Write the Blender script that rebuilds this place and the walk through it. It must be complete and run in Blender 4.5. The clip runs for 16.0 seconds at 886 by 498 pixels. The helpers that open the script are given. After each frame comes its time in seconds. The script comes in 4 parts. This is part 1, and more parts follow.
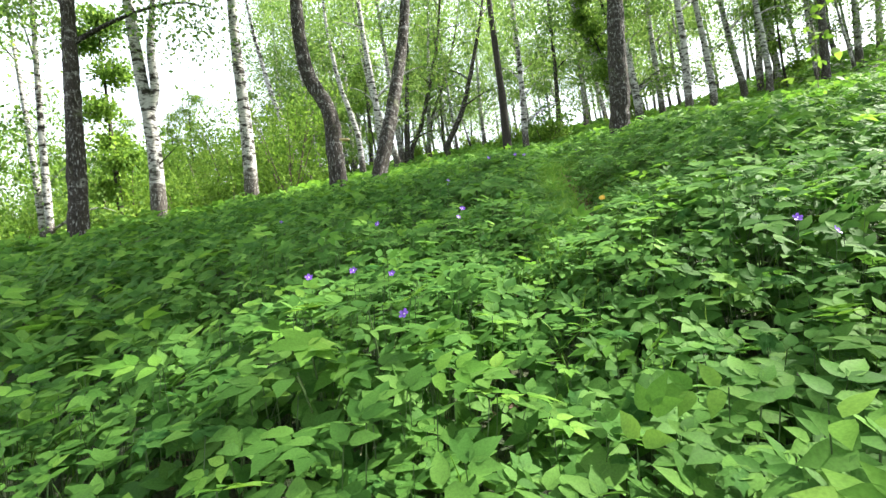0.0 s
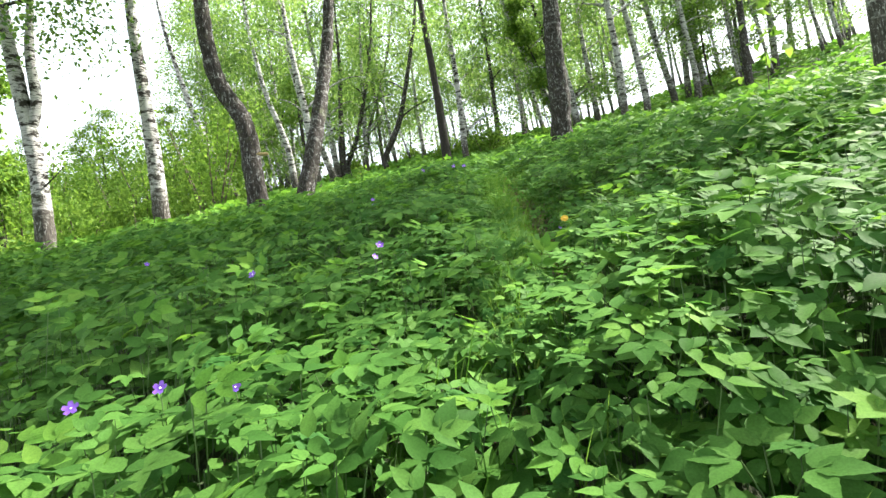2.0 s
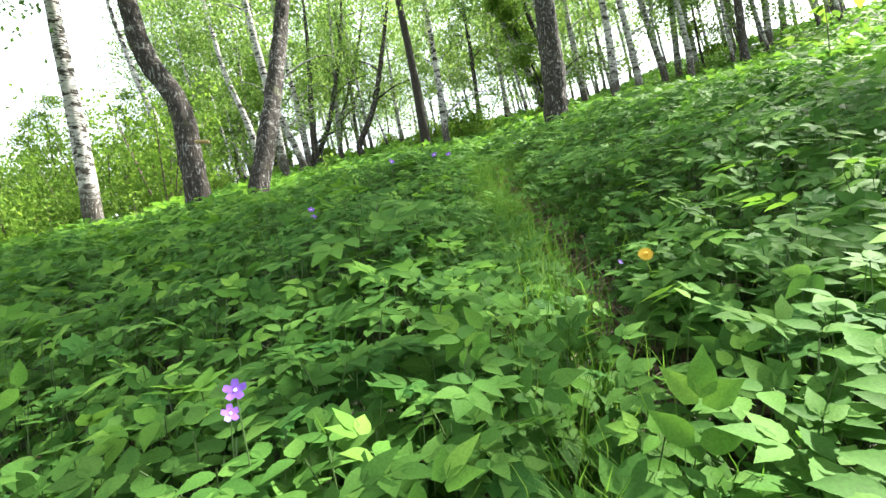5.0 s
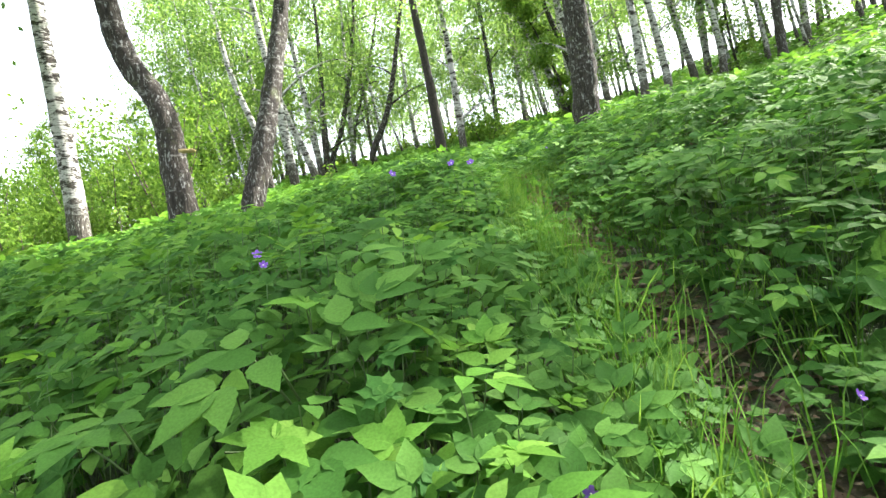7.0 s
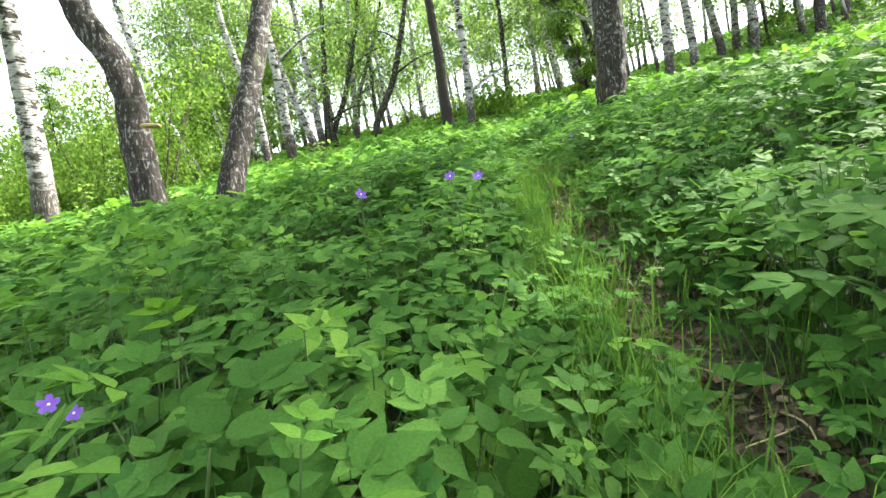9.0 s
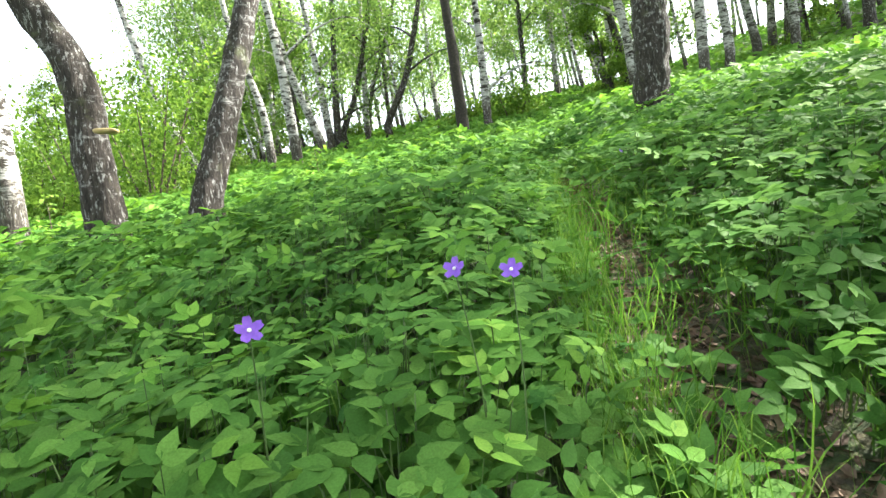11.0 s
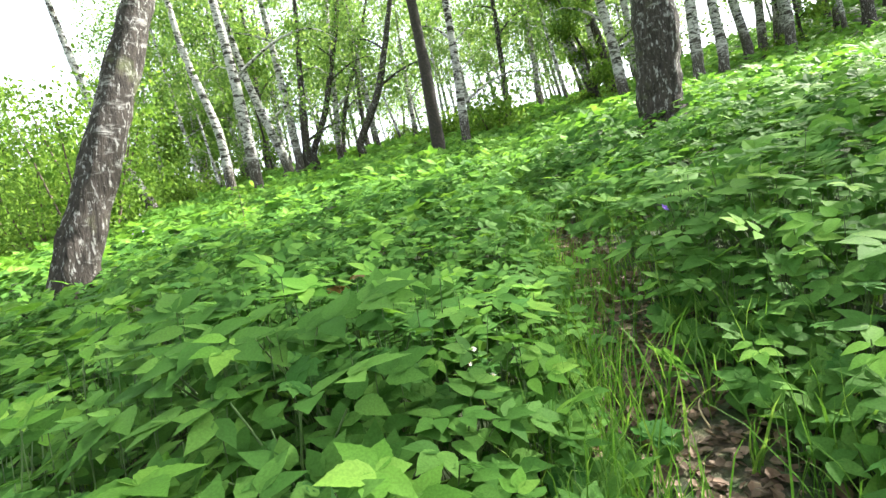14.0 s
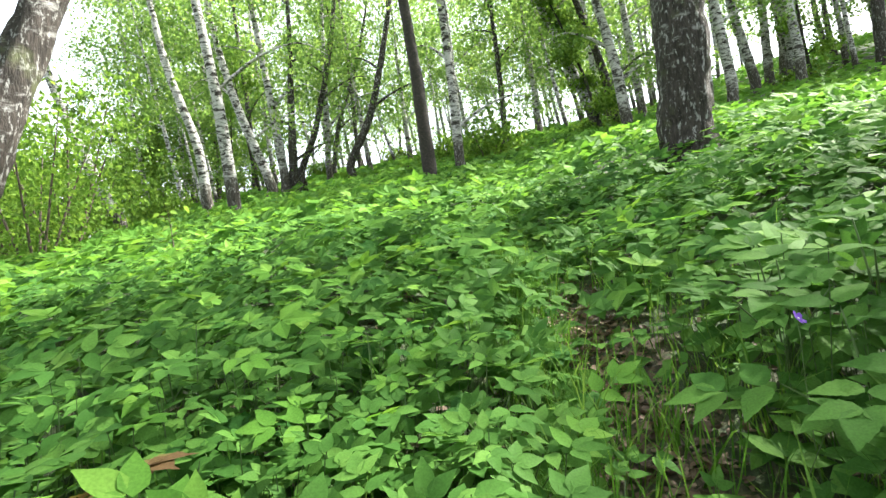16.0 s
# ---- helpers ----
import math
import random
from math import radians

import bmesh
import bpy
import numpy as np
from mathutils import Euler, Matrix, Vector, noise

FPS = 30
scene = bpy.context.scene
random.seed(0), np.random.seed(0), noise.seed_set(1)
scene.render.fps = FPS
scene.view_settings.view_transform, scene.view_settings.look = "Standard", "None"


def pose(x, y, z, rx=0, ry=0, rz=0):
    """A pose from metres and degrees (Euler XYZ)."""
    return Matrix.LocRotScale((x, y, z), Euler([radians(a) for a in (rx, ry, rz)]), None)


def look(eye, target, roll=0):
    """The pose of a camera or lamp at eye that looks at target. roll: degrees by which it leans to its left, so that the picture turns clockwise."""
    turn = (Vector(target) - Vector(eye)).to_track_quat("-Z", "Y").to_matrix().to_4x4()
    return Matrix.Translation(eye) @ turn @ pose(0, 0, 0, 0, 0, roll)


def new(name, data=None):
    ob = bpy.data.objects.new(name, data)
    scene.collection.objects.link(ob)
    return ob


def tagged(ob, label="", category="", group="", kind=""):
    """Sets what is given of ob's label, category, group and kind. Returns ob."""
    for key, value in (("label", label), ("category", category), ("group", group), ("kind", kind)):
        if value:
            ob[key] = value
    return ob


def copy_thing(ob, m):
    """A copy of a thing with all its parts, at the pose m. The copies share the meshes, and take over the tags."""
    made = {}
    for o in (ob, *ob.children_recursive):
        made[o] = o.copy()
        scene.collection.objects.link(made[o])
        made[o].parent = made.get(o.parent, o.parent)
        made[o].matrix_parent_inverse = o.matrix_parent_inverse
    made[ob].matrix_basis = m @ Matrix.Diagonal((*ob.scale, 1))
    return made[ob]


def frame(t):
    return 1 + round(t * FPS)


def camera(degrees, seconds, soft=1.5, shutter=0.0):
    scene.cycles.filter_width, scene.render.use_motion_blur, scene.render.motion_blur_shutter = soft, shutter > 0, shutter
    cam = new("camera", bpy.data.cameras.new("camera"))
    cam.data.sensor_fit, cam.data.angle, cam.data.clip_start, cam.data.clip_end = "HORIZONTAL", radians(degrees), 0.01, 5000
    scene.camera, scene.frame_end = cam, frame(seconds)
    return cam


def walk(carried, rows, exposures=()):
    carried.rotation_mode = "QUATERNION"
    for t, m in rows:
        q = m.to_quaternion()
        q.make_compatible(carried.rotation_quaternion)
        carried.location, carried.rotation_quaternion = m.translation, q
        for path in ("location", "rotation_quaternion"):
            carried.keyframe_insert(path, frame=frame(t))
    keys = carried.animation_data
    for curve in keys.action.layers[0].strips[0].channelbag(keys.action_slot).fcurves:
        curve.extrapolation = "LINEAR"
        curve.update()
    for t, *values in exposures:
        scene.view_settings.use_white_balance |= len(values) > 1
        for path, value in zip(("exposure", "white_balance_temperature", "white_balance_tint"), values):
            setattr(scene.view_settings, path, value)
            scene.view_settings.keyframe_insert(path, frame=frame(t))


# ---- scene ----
cam = camera(82.33, 16.0)
PATH = [
    (0, pose(-0.000, 0.000, 0.950, 90.01, 2.99, 0.02)),
    (0.5, pose(0.058, 0.290, 1.030, 90.56, 6.05, -3.23)),
    (1, pose(0.110, 0.604, 1.080, 91.41, 8.02, -2.95)),
    (1.5, pose(0.156, 1.005, 1.123, 91.06, 6.52, -3.29)),
    (2, pose(0.234, 1.318, 1.191, 90.85, 5.59, -6.16)),
    (2.5, pose(0.318, 1.607, 1.327, 90.45, 7.36, -5.72)),
    (3, pose(0.344, 1.846, 1.313, 90.97, 7.35, -2.74)),
    (3.5, pose(0.337, 2.258, 1.370, 90.30, 5.29, -2.13)),
    (4, pose(0.404, 2.601, 1.417, 90.09, 4.38, -5.64)),
    (4.2, pose(0.447, 2.718, 1.449, 89.57, 5.07, -6.48)),
    (6.3, pose(0.598, 4.302, 1.823, 88.86, 7.56, -8.57)),
    (6.5, pose(0.638, 4.412, 1.855, 89.26, 8.14, -7.36)),
    (7, pose(0.732, 4.760, 1.845, 89.96, 7.25, -6.34)),
    (7.5, pose(0.772, 5.105, 1.962, 90.36, 4.49, -6.03)),
    (8, pose(0.825, 5.390, 1.980, 89.62, 5.64, -6.49)),
    (8.2, pose(0.858, 5.509, 2.022, 88.88, 6.10, -5.93)),
    (10.3, pose(1.145, 6.786, 2.581, 85.98, 5.13, -5.47)),
    (10.5, pose(1.162, 6.940, 2.589, 86.36, 5.79, -5.10)),
    (11, pose(1.214, 7.411, 2.651, 86.73, 5.09, -4.10)),
    (11.5, pose(1.324, 7.761, 2.723, 87.30, 5.16, -6.77)),
    (12, pose(1.421, 8.048, 2.851, 87.53, 6.26, -6.17)),
    (12.5, pose(1.480, 8.373, 2.877, 87.90, 6.64, -2.93)),
    (13, pose(1.539, 8.767, 2.987, 87.70, 5.48, -2.01)),
    (13.5, pose(1.660, 9.102, 3.036, 87.24, 6.26, -4.90)),
    (14, pose(1.792, 9.438, 3.174, 87.94, 7.06, -5.57)),
    (14.5, pose(1.915, 9.884, 3.186, 88.68, 5.71, -6.58)),
    (15, pose(2.052, 10.283, 3.313, 90.16, 3.25, -10.62)),
    (15.5, pose(2.126, 10.571, 3.404, 90.82, 4.00, -11.41)),
    (16, pose(2.166, 10.800, 3.416, 90.53, 5.02, -6.16)),
]
walk(cam, PATH, ((0.0, 2.5), (4.0, 2.55), (6.5, 2.9), (13.5, 2.95), (16.0, 2.8)))

# ---- light ----
world = bpy.data.worlds.new("sky")
scene.world = world
world.use_nodes = True
sky = world.node_tree.nodes.new("ShaderNodeTexSky")
sky.sky_type, sky.sun_disc = "NISHITA", False
sky.sun_elevation, sky.sun_rotation = radians(48), radians(70)
sky.air_density, sky.dust_density = 1.0, 4.0
backdrop = world.node_tree.nodes["Background"]
backdrop.inputs["Strength"].default_value = 0.10
cloud = world.node_tree.nodes.new("ShaderNodeMix")
cloud.data_type = "RGBA"
cloud.inputs[0].default_value = 0.6
cloud.inputs[7].default_value = (5.0, 5.2, 5.2, 1)
world.node_tree.links.new(sky.outputs["Color"], cloud.inputs[6])
world.node_tree.links.new(cloud.outputs[2], backdrop.inputs["Color"])
sun_data = bpy.data.lights.new("sun", "SUN")
sun_data.energy, sun_data.angle, sun_data.color = 5.0, radians(0.8), (1.0, 0.95, 0.86)
sun = new("sun", sun_data)
sun_way = Vector((math.sin(radians(70)) * math.cos(radians(48)), math.cos(radians(70)) * math.cos(radians(48)), math.sin(radians(48))))
sun.matrix_world = look(sun_way * 60, (0, 0, 0))

# ---- helpers of this scene ----
def smooth01(v):
    v = np.clip(v, 0.0, 1.0)
    return v * v * (3 - 2 * v)


def mesh_from(name, verts, faces, smooth=False):
    """A mesh from an (n, 3) array and an (m, 3) or (m, 4) array of corners."""
    verts, faces = np.asarray(verts, np.float32), np.asarray(faces, np.int32)
    me = bpy.data.meshes.new(name)
    k = faces.shape[1]
    me.vertices.add(len(verts))
    me.vertices.foreach_set("co", verts.ravel())
    me.loops.add(faces.size)
    me.loops.foreach_set("vertex_index", faces.ravel())
    me.polygons.add(len(faces))
    me.polygons.foreach_set("loop_start", np.arange(len(faces), dtype=np.int32) * k)
    me.polygons.foreach_set("use_smooth", np.full(len(faces), smooth))
    me.update(calc_edges=True)
    me.validate()
    return me


def part_mesh(name, me, material, parent=None, label=""):
    me.materials.clear()
    me.materials.append(material)
    ob = new(name, me)
    ob.parent = parent
    return tagged(ob, label)


def spread(template, poses):
    """Copies of a (verts, faces) template, one for each (n, 3, 3) turn and (n, 3) place, joined."""
    tv, tf = template
    turn, place = poses
    v = np.einsum("nij,kj->nki", turn, tv) + place[:, None]
    f = tf[None] + (np.arange(len(turn)) * len(tv))[:, None, None]
    return v.reshape(-1, 3), f.reshape(-1, tf.shape[1])


def turns(yaw, tilt, roll, size):
    """Turns for arrays of angles in radians: about x by tilt, about y by roll, then about z by yaw."""
    cy, sy, ct, st, cr, sr = np.cos(yaw), np.sin(yaw), np.cos(tilt), np.sin(tilt), np.cos(roll), np.sin(roll)
    o, i = np.zeros_like(yaw), np.ones_like(yaw)
    z = np.stack([cy, -sy, o, sy, cy, o, o, o, i], -1).reshape(-1, 3, 3)
    x = np.stack([i, o, o, o, ct, -st, o, st, ct], -1).reshape(-1, 3, 3)
    y = np.stack([cr, o, sr, o, i, o, -sr, o, cr], -1).reshape(-1, 3, 3)
    return z @ x @ y * np.asarray(size)[..., None, None]


def join(parts):
    """Joins (verts, faces) pairs."""
    vs, fs, n = [], [], 0
    for v, f in parts:
        vs.append(v)
        fs.append(np.asarray(f) + n)
        n += len(v)
    return np.concatenate(vs), np.concatenate(fs)


def tube(points, radii, sides, rough=0.0, seed=0, grain=6.0):
    """A tapered tube of quads along points, its bark raised and sunk by rough (a share of the radius)."""
    pts = [Vector(p) for p in points]
    vs, fs = [], []
    for n, p in enumerate(pts):
        way = (pts[min(n + 1, len(pts) - 1)] - pts[max(n - 1, 0)]).normalized()
        side = way.cross(Vector((0.31, 0.95, 0.05))).normalized()
        other = way.cross(side)
        for k in range(sides):
            a = 2 * math.pi * k / sides
            d = side * math.cos(a) + other * math.sin(a)
            r = radii[n]
            if rough:
                q = Vector((d.x * 2.2 + seed * 7.1, d.y * 2.2, p.z * grain * 0.35))
                r *= 1 + rough * (noise.noise(q * 1.0) + 0.6 * noise.noise(q * 2.7) + 0.55 * noise.noise(Vector((d.x * 8 + seed, d.y * 8, p.z * 3.2))))
            vs.append(p + d * r)
    for n in range(len(pts) - 1):
        for k in range(sides):
            a, b = n * sides + k, n * sides + (k + 1) % sides
            fs.append((a, a + sides, b + sides, b))
    return np.array([tuple(v) for v in vs]), np.array(fs)


def glide(points, count):
    """count places on a smooth line through points, each a tuple of numbers."""
    pts = np.array(points, float)
    n = len(pts)
    out = []
    for s in np.linspace(0, n - 1, count):
        i = min(int(s), n - 2)
        u = s - i
        a, b, c, d = pts[max(i - 1, 0)], pts[i], pts[i + 1], pts[min(i + 2, n - 1)]
        out.append(0.5 * (2 * b + (c - a) * u + (2 * a - 5 * b + 4 * c - d) * u * u + (3 * b - a - 3 * c + d) * u**3))
    return np.array(out)


# ---- materials ----
def material(name):
    m = bpy.data.materials.new(name)
    m.use_nodes = True
    nt = m.node_tree
    return m, nt, nt.nodes["Principled BSDF"], nt.nodes["Material Output"]


def noise_node(nt, scale, detail=4.0, rough=0.6, stretch=None, coords="Object"):
    tc = nt.nodes.new("ShaderNodeTexCoord")
    n = nt.nodes.new("ShaderNodeTexNoise")
    n.inputs["Scale"].default_value, n.inputs["Detail"].default_value, n.inputs["Roughness"].default_value = scale, detail, rough
    if stretch:
        mp = nt.nodes.new("ShaderNodeMapping")
        mp.inputs["Scale"].default_value = stretch
        nt.links.new(tc.outputs[coords], mp.inputs["Vector"])
        nt.links.new(mp.outputs["Vector"], n.inputs["Vector"])
    else:
        nt.links.new(tc.outputs[coords], n.inputs["Vector"])
    return n


def ramp(nt, source, stops):
    r = nt.nodes.new("ShaderNodeValToRGB")
    while len(r.color_ramp.elements) < len(stops):
        r.color_ramp.elements.new(0.5)
    for e, (at, c) in zip(r.color_ramp.elements, stops):
        e.position, e.color = at, (*c, 1)
    nt.links.new(source, r.inputs["Fac"])
    return r


def mix(nt, fac, a, b, kind="MIX"):
    n = nt.nodes.new("ShaderNodeMix")
    n.data_type, n.blend_type = "RGBA", kind
    for value, socket in ((fac, n.inputs[0]), (a, n.inputs[6]), (b, n.inputs[7])):
        if isinstance(value, (int, float)):
            socket.default_value = value
        elif isinstance(value, tuple):
            socket.default_value = (*value, 1)
        else:
            nt.links.new(value, socket)
    return n.outputs[2]


def bump(nt, height, bsdf, strength, distance):
    b = nt.nodes.new("ShaderNodeBump")
    b.inputs["Strength"].default_value, b.inputs["Distance"].default_value = strength, distance
    nt.links.new(height, b.inputs["Height"])
    nt.links.new(b.outputs["Normal"], bsdf.inputs["Normal"])


def leaf_material(name, dark, mid, light, through_light=0.45, gloss=0.58, patch=0.8):
    """Thin green leaf: reflects and lets light through; its tone changes leaf by leaf and patch by patch."""
    m, nt, bsdf, out = material(name)
    geo = nt.nodes.new("ShaderNodeNewGeometry")
    obj = nt.nodes.new("ShaderNodeObjectInfo")
    add = nt.nodes.new("ShaderNodeMath")
    add.operation = "ADD"
    nt.links.new(geo.outputs["Random Per Island"], add.inputs[0])
    nt.links.new(obj.outputs["Random"], add.inputs[1])
    fr = nt.nodes.new("ShaderNodeMath")
    fr.operation = "FRACT"
    nt.links.new(add.outputs[0], fr.inputs[0])
    tone = ramp(nt, fr.outputs[0], [(0.0, dark), (0.55, mid), (1.0, light)])
    big = nt.nodes.new("ShaderNodeTexNoise")
    big.inputs["Scale"].default_value, big.inputs["Detail"].default_value = patch, 2.0
    nt.links.new(geo.outputs["Position"], big.inputs["Vector"])
    shade = ramp(nt, big.outputs["Fac"], [(0.3, (0.8, 0.85, 0.75)), (0.7, (1.12, 1.08, 1.0))])
    col = mix(nt, 1.0, tone.outputs["Color"], shade.outputs["Color"], "MULTIPLY")
    fine = nt.nodes.new("ShaderNodeTexNoise")
    fine.inputs["Scale"].default_value, fine.inputs["Detail"].default_value = 160.0, 3.0
    nt.links.new(geo.outputs["Position"], fine.inputs["Vector"])
    vein = ramp(nt, fine.outputs["Fac"], [(0.35, (0.86, 0.86, 0.86)), (0.65, (1.1, 1.1, 1.1))])
    col = mix(nt, 1.0, col, vein.outputs["Color"], "MULTIPLY")
    nt.links.new(col, bsdf.inputs["Base Color"])
    bsdf.inputs["Roughness"].default_value = gloss
    bsdf.inputs["Specular IOR Level"].default_value = 0.05
    bump(nt, fine.outputs["Fac"], bsdf, 0.25, 0.002)
    tr = nt.nodes.new("ShaderNodeBsdfTranslucent")
    warm = mix(nt, 1.0, col, (1.15, 1.12, 0.75), "MULTIPLY")
    nt.links.new(warm, tr.inputs["Color"])
    mx = nt.nodes.new("ShaderNodeMixShader")
    mx.inputs["Fac"].default_value = through_light
    nt.links.new(bsdf.outputs[0], mx.inputs[1])
    nt.links.new(tr.outputs[0], mx.inputs[2])
    nt.links.new(mx.outputs[0], out.inputs["Surface"])
    return m


def bark_material(name, pale, dark):
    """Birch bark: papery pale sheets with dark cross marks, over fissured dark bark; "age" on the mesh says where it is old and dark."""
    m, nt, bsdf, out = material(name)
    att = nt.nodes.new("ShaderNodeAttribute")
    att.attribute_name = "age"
    marks = noise_node(nt, 1.0, 5.0, 0.65, (4.0, 4.0, 42.0))
    blot = noise_node(nt, 1.0, 5.0, 0.7, (3.2, 3.2, 7.5))
    fine = noise_node(nt, 1.0, 6.0, 0.7, (60.0, 60.0, 22.0))
    white = ramp(nt, fine.outputs["Fac"], [(0.3, tuple(c * 0.72 for c in pale)), (0.7, pale)])
    cut = ramp(nt, marks.outputs["Fac"], [(0.54, (1, 1, 1)), (0.61, (0.10, 0.09, 0.08))])
    spots = ramp(nt, blot.outputs["Fac"], [(0.50, (1, 1, 1)), (0.56, (0.09, 0.08, 0.07))])
    sheet = mix(nt, 1.0, white.outputs["Color"], cut.outputs["Color"], "MULTIPLY")
    sheet = mix(nt, 1.0, sheet, spots.outputs["Color"], "MULTIPLY")
    furrow = noise_node(nt, 1.0, 5.0, 0.7, (26.0, 26.0, 5.0))
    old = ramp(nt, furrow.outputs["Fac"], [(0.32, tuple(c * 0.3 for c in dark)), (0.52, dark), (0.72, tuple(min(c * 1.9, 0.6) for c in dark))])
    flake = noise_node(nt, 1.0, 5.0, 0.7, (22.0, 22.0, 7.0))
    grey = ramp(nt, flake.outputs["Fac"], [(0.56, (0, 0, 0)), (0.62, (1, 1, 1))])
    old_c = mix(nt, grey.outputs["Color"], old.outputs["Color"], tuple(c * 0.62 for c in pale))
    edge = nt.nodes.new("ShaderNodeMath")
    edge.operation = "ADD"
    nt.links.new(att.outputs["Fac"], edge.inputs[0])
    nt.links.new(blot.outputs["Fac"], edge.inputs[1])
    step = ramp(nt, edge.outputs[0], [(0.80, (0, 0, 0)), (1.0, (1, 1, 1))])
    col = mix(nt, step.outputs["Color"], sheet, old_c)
    moss = noise_node(nt, 2.4, 4.0, 0.6)
    mossy = ramp(nt, moss.outputs["Fac"], [(0.60, (0, 0, 0)), (0.75, (0.55, 0.55, 0.55))])
    col = mix(nt, mossy.outputs["Color"], col, (0.10, 0.12, 0.05))
    nt.links.new(col, bsdf.inputs["Base Color"])
    bsdf.inputs["Roughness"].default_value = 0.85
    bsdf.inputs["Specular IOR Level"].default_value = 0.2
    h = mix(nt, step.outputs["Color"], marks.outputs["Fac"], furrow.outputs["Fac"])
    bump(nt, h, bsdf, 0.9, 0.03)
    return m


def plain(name, stops, scale, roughness, depth=0.3, through_light=0.0, dist=0.004):
    """A surface of mottled colour."""
    m, nt, bsdf, out = material(name)
    n = noise_node(nt, scale, 6.0, 0.65)
    r = ramp(nt, n.outputs["Fac"], stops)
    obj = nt.nodes.new("ShaderNodeNewGeometry")
    var = ramp(nt, obj.outputs["Random Per Island"], [(0.0, (0.6, 0.6, 0.6)), (1.0, (1.25, 1.2, 1.15))])
    col = mix(nt, 1.0, r.outputs["Color"], var.outputs["Color"], "MULTIPLY")
    nt.links.new(col, bsdf.inputs["Base Color"])
    bsdf.inputs["Roughness"].default_value = roughness
    bump(nt, n.outputs["Fac"], bsdf, depth, dist)
    if through_light:
        tr = nt.nodes.new("ShaderNodeBsdfTranslucent")
        nt.links.new(col, tr.inputs["Color"])
        mx = nt.nodes.new("ShaderNodeMixShader")
        mx.inputs["Fac"].default_value = through_light
        nt.links.new(bsdf.outputs[0], mx.inputs[1])
        nt.links.new(tr.outputs[0], mx.inputs[2])
        nt.links.new(mx.outputs[0], out.inputs["Surface"])
    return m


def ground_material():
    """Forest soil under old leaves, with thin moss and seedlings darkened for the shade between herbs, and bare litter
    on the trodden trail.
    """
    m, nt, bsdf, out = material("forest_soil")
    geo = nt.nodes.new("ShaderNodeNewGeometry")

    def world_noise(scale, detail):
        n = nt.nodes.new("ShaderNodeTexNoise")
        n.inputs["Scale"].default_value, n.inputs["Detail"].default_value, n.inputs["Roughness"].default_value = scale, detail, 0.65
        nt.links.new(geo.outputs["Position"], n.inputs["Vector"])
        return n

    fine, mid, far = world_noise(34.0, 6.0), world_noise(5.0, 5.0), world_noise(0.5, 3.0)
    soil = ramp(nt, fine.outputs["Fac"], [(0.3, (0.018, 0.013, 0.009)), (0.5, (0.06, 0.042, 0.027)), (0.68, (0.14, 0.10, 0.065))])
    # moss green, its colour darkened to hold the deep shade between plants
    green = ramp(nt, fine.outputs["Fac"], [(0.3, (0.012, 0.02, 0.007)), (0.6, (0.03, 0.055, 0.014)), (0.75, (0.06, 0.10, 0.022))])
    share = ramp(nt, mid.outputs["Fac"], [(0.42, (0, 0, 0)), (0.6, (1, 1, 1))])
    att = nt.nodes.new("ShaderNodeAttribute")
    att.attribute_name = "grown"
    cover = mix(nt, 1.0, share.outputs["Color"], att.outputs["Color"], "ADD")
    col = mix(nt, cover, soil.outputs["Color"], green.outputs["Color"])
    tone = ramp(nt, far.outputs["Fac"], [(0.3, (0.85, 0.85, 0.85)), (0.7, (1.15, 1.15, 1.1))])
    col = mix(nt, 1.0, col, tone.outputs["Color"], "MULTIPLY")
    nt.links.new(col, bsdf.inputs["Base Color"])
    bsdf.inputs["Roughness"].default_value = 0.95
    bump(nt, fine.outputs["Fac"], bsdf, 0.8, 0.03)
    return m


M_ELDER = leaf_material("herb_leaf", (0.044, 0.120, 0.026), (0.070, 0.170, 0.037), (0.110, 0.230, 0.052))
M_YOUNG = leaf_material("young_leaf", (0.075, 0.190, 0.032), (0.112, 0.245, 0.043), (0.160, 0.300, 0.058))
M_LOBED = leaf_material("lobed_leaf", (0.034, 0.110, 0.027), (0.055, 0.150, 0.037), (0.080, 0.190, 0.046))
M_GRASS = leaf_material("grass_blade", (0.045, 0.130, 0.019), (0.085, 0.190, 0.031), (0.143, 0.250, 0.055), 0.4, 0.5)
M_BIRCH_LEAF = leaf_material("birch_leaf", (0.085, 0.170, 0.055), (0.145, 0.250, 0.080), (0.235, 0.345, 0.115), 0.58, 0.5, 0.5)
M_BUSH_LEAF = leaf_material("bush_leaf", (0.075, 0.155, 0.030), (0.135, 0.245, 0.048), (0.210, 0.330, 0.070), 0.52, 0.5, 0.35)
M_WITHERED = leaf_material("withered_leaf", (0.10, 0.05, 0.03), (0.14, 0.085, 0.045), (0.15, 0.14, 0.05), 0.3)
M_STEM = plain("green_stem", [(0.3, (0.035, 0.08, 0.018)), (0.7, (0.08, 0.14, 0.035))], 30.0, 0.6)
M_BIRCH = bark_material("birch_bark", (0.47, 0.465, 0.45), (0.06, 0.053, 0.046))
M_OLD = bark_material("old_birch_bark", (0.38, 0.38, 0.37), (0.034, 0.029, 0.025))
M_DARK = plain("dark_bark", [(0.3, (0.008, 0.007, 0.006)), (0.55, (0.026, 0.021, 0.017)), (0.75, (0.06, 0.05, 0.042))], 14.0, 0.9, 0.9, 0.0, 0.02)
M_TWIG = plain("twig_bark", [(0.3, (0.04, 0.03, 0.025)), (0.7, (0.12, 0.09, 0.07))], 20.0, 0.85)
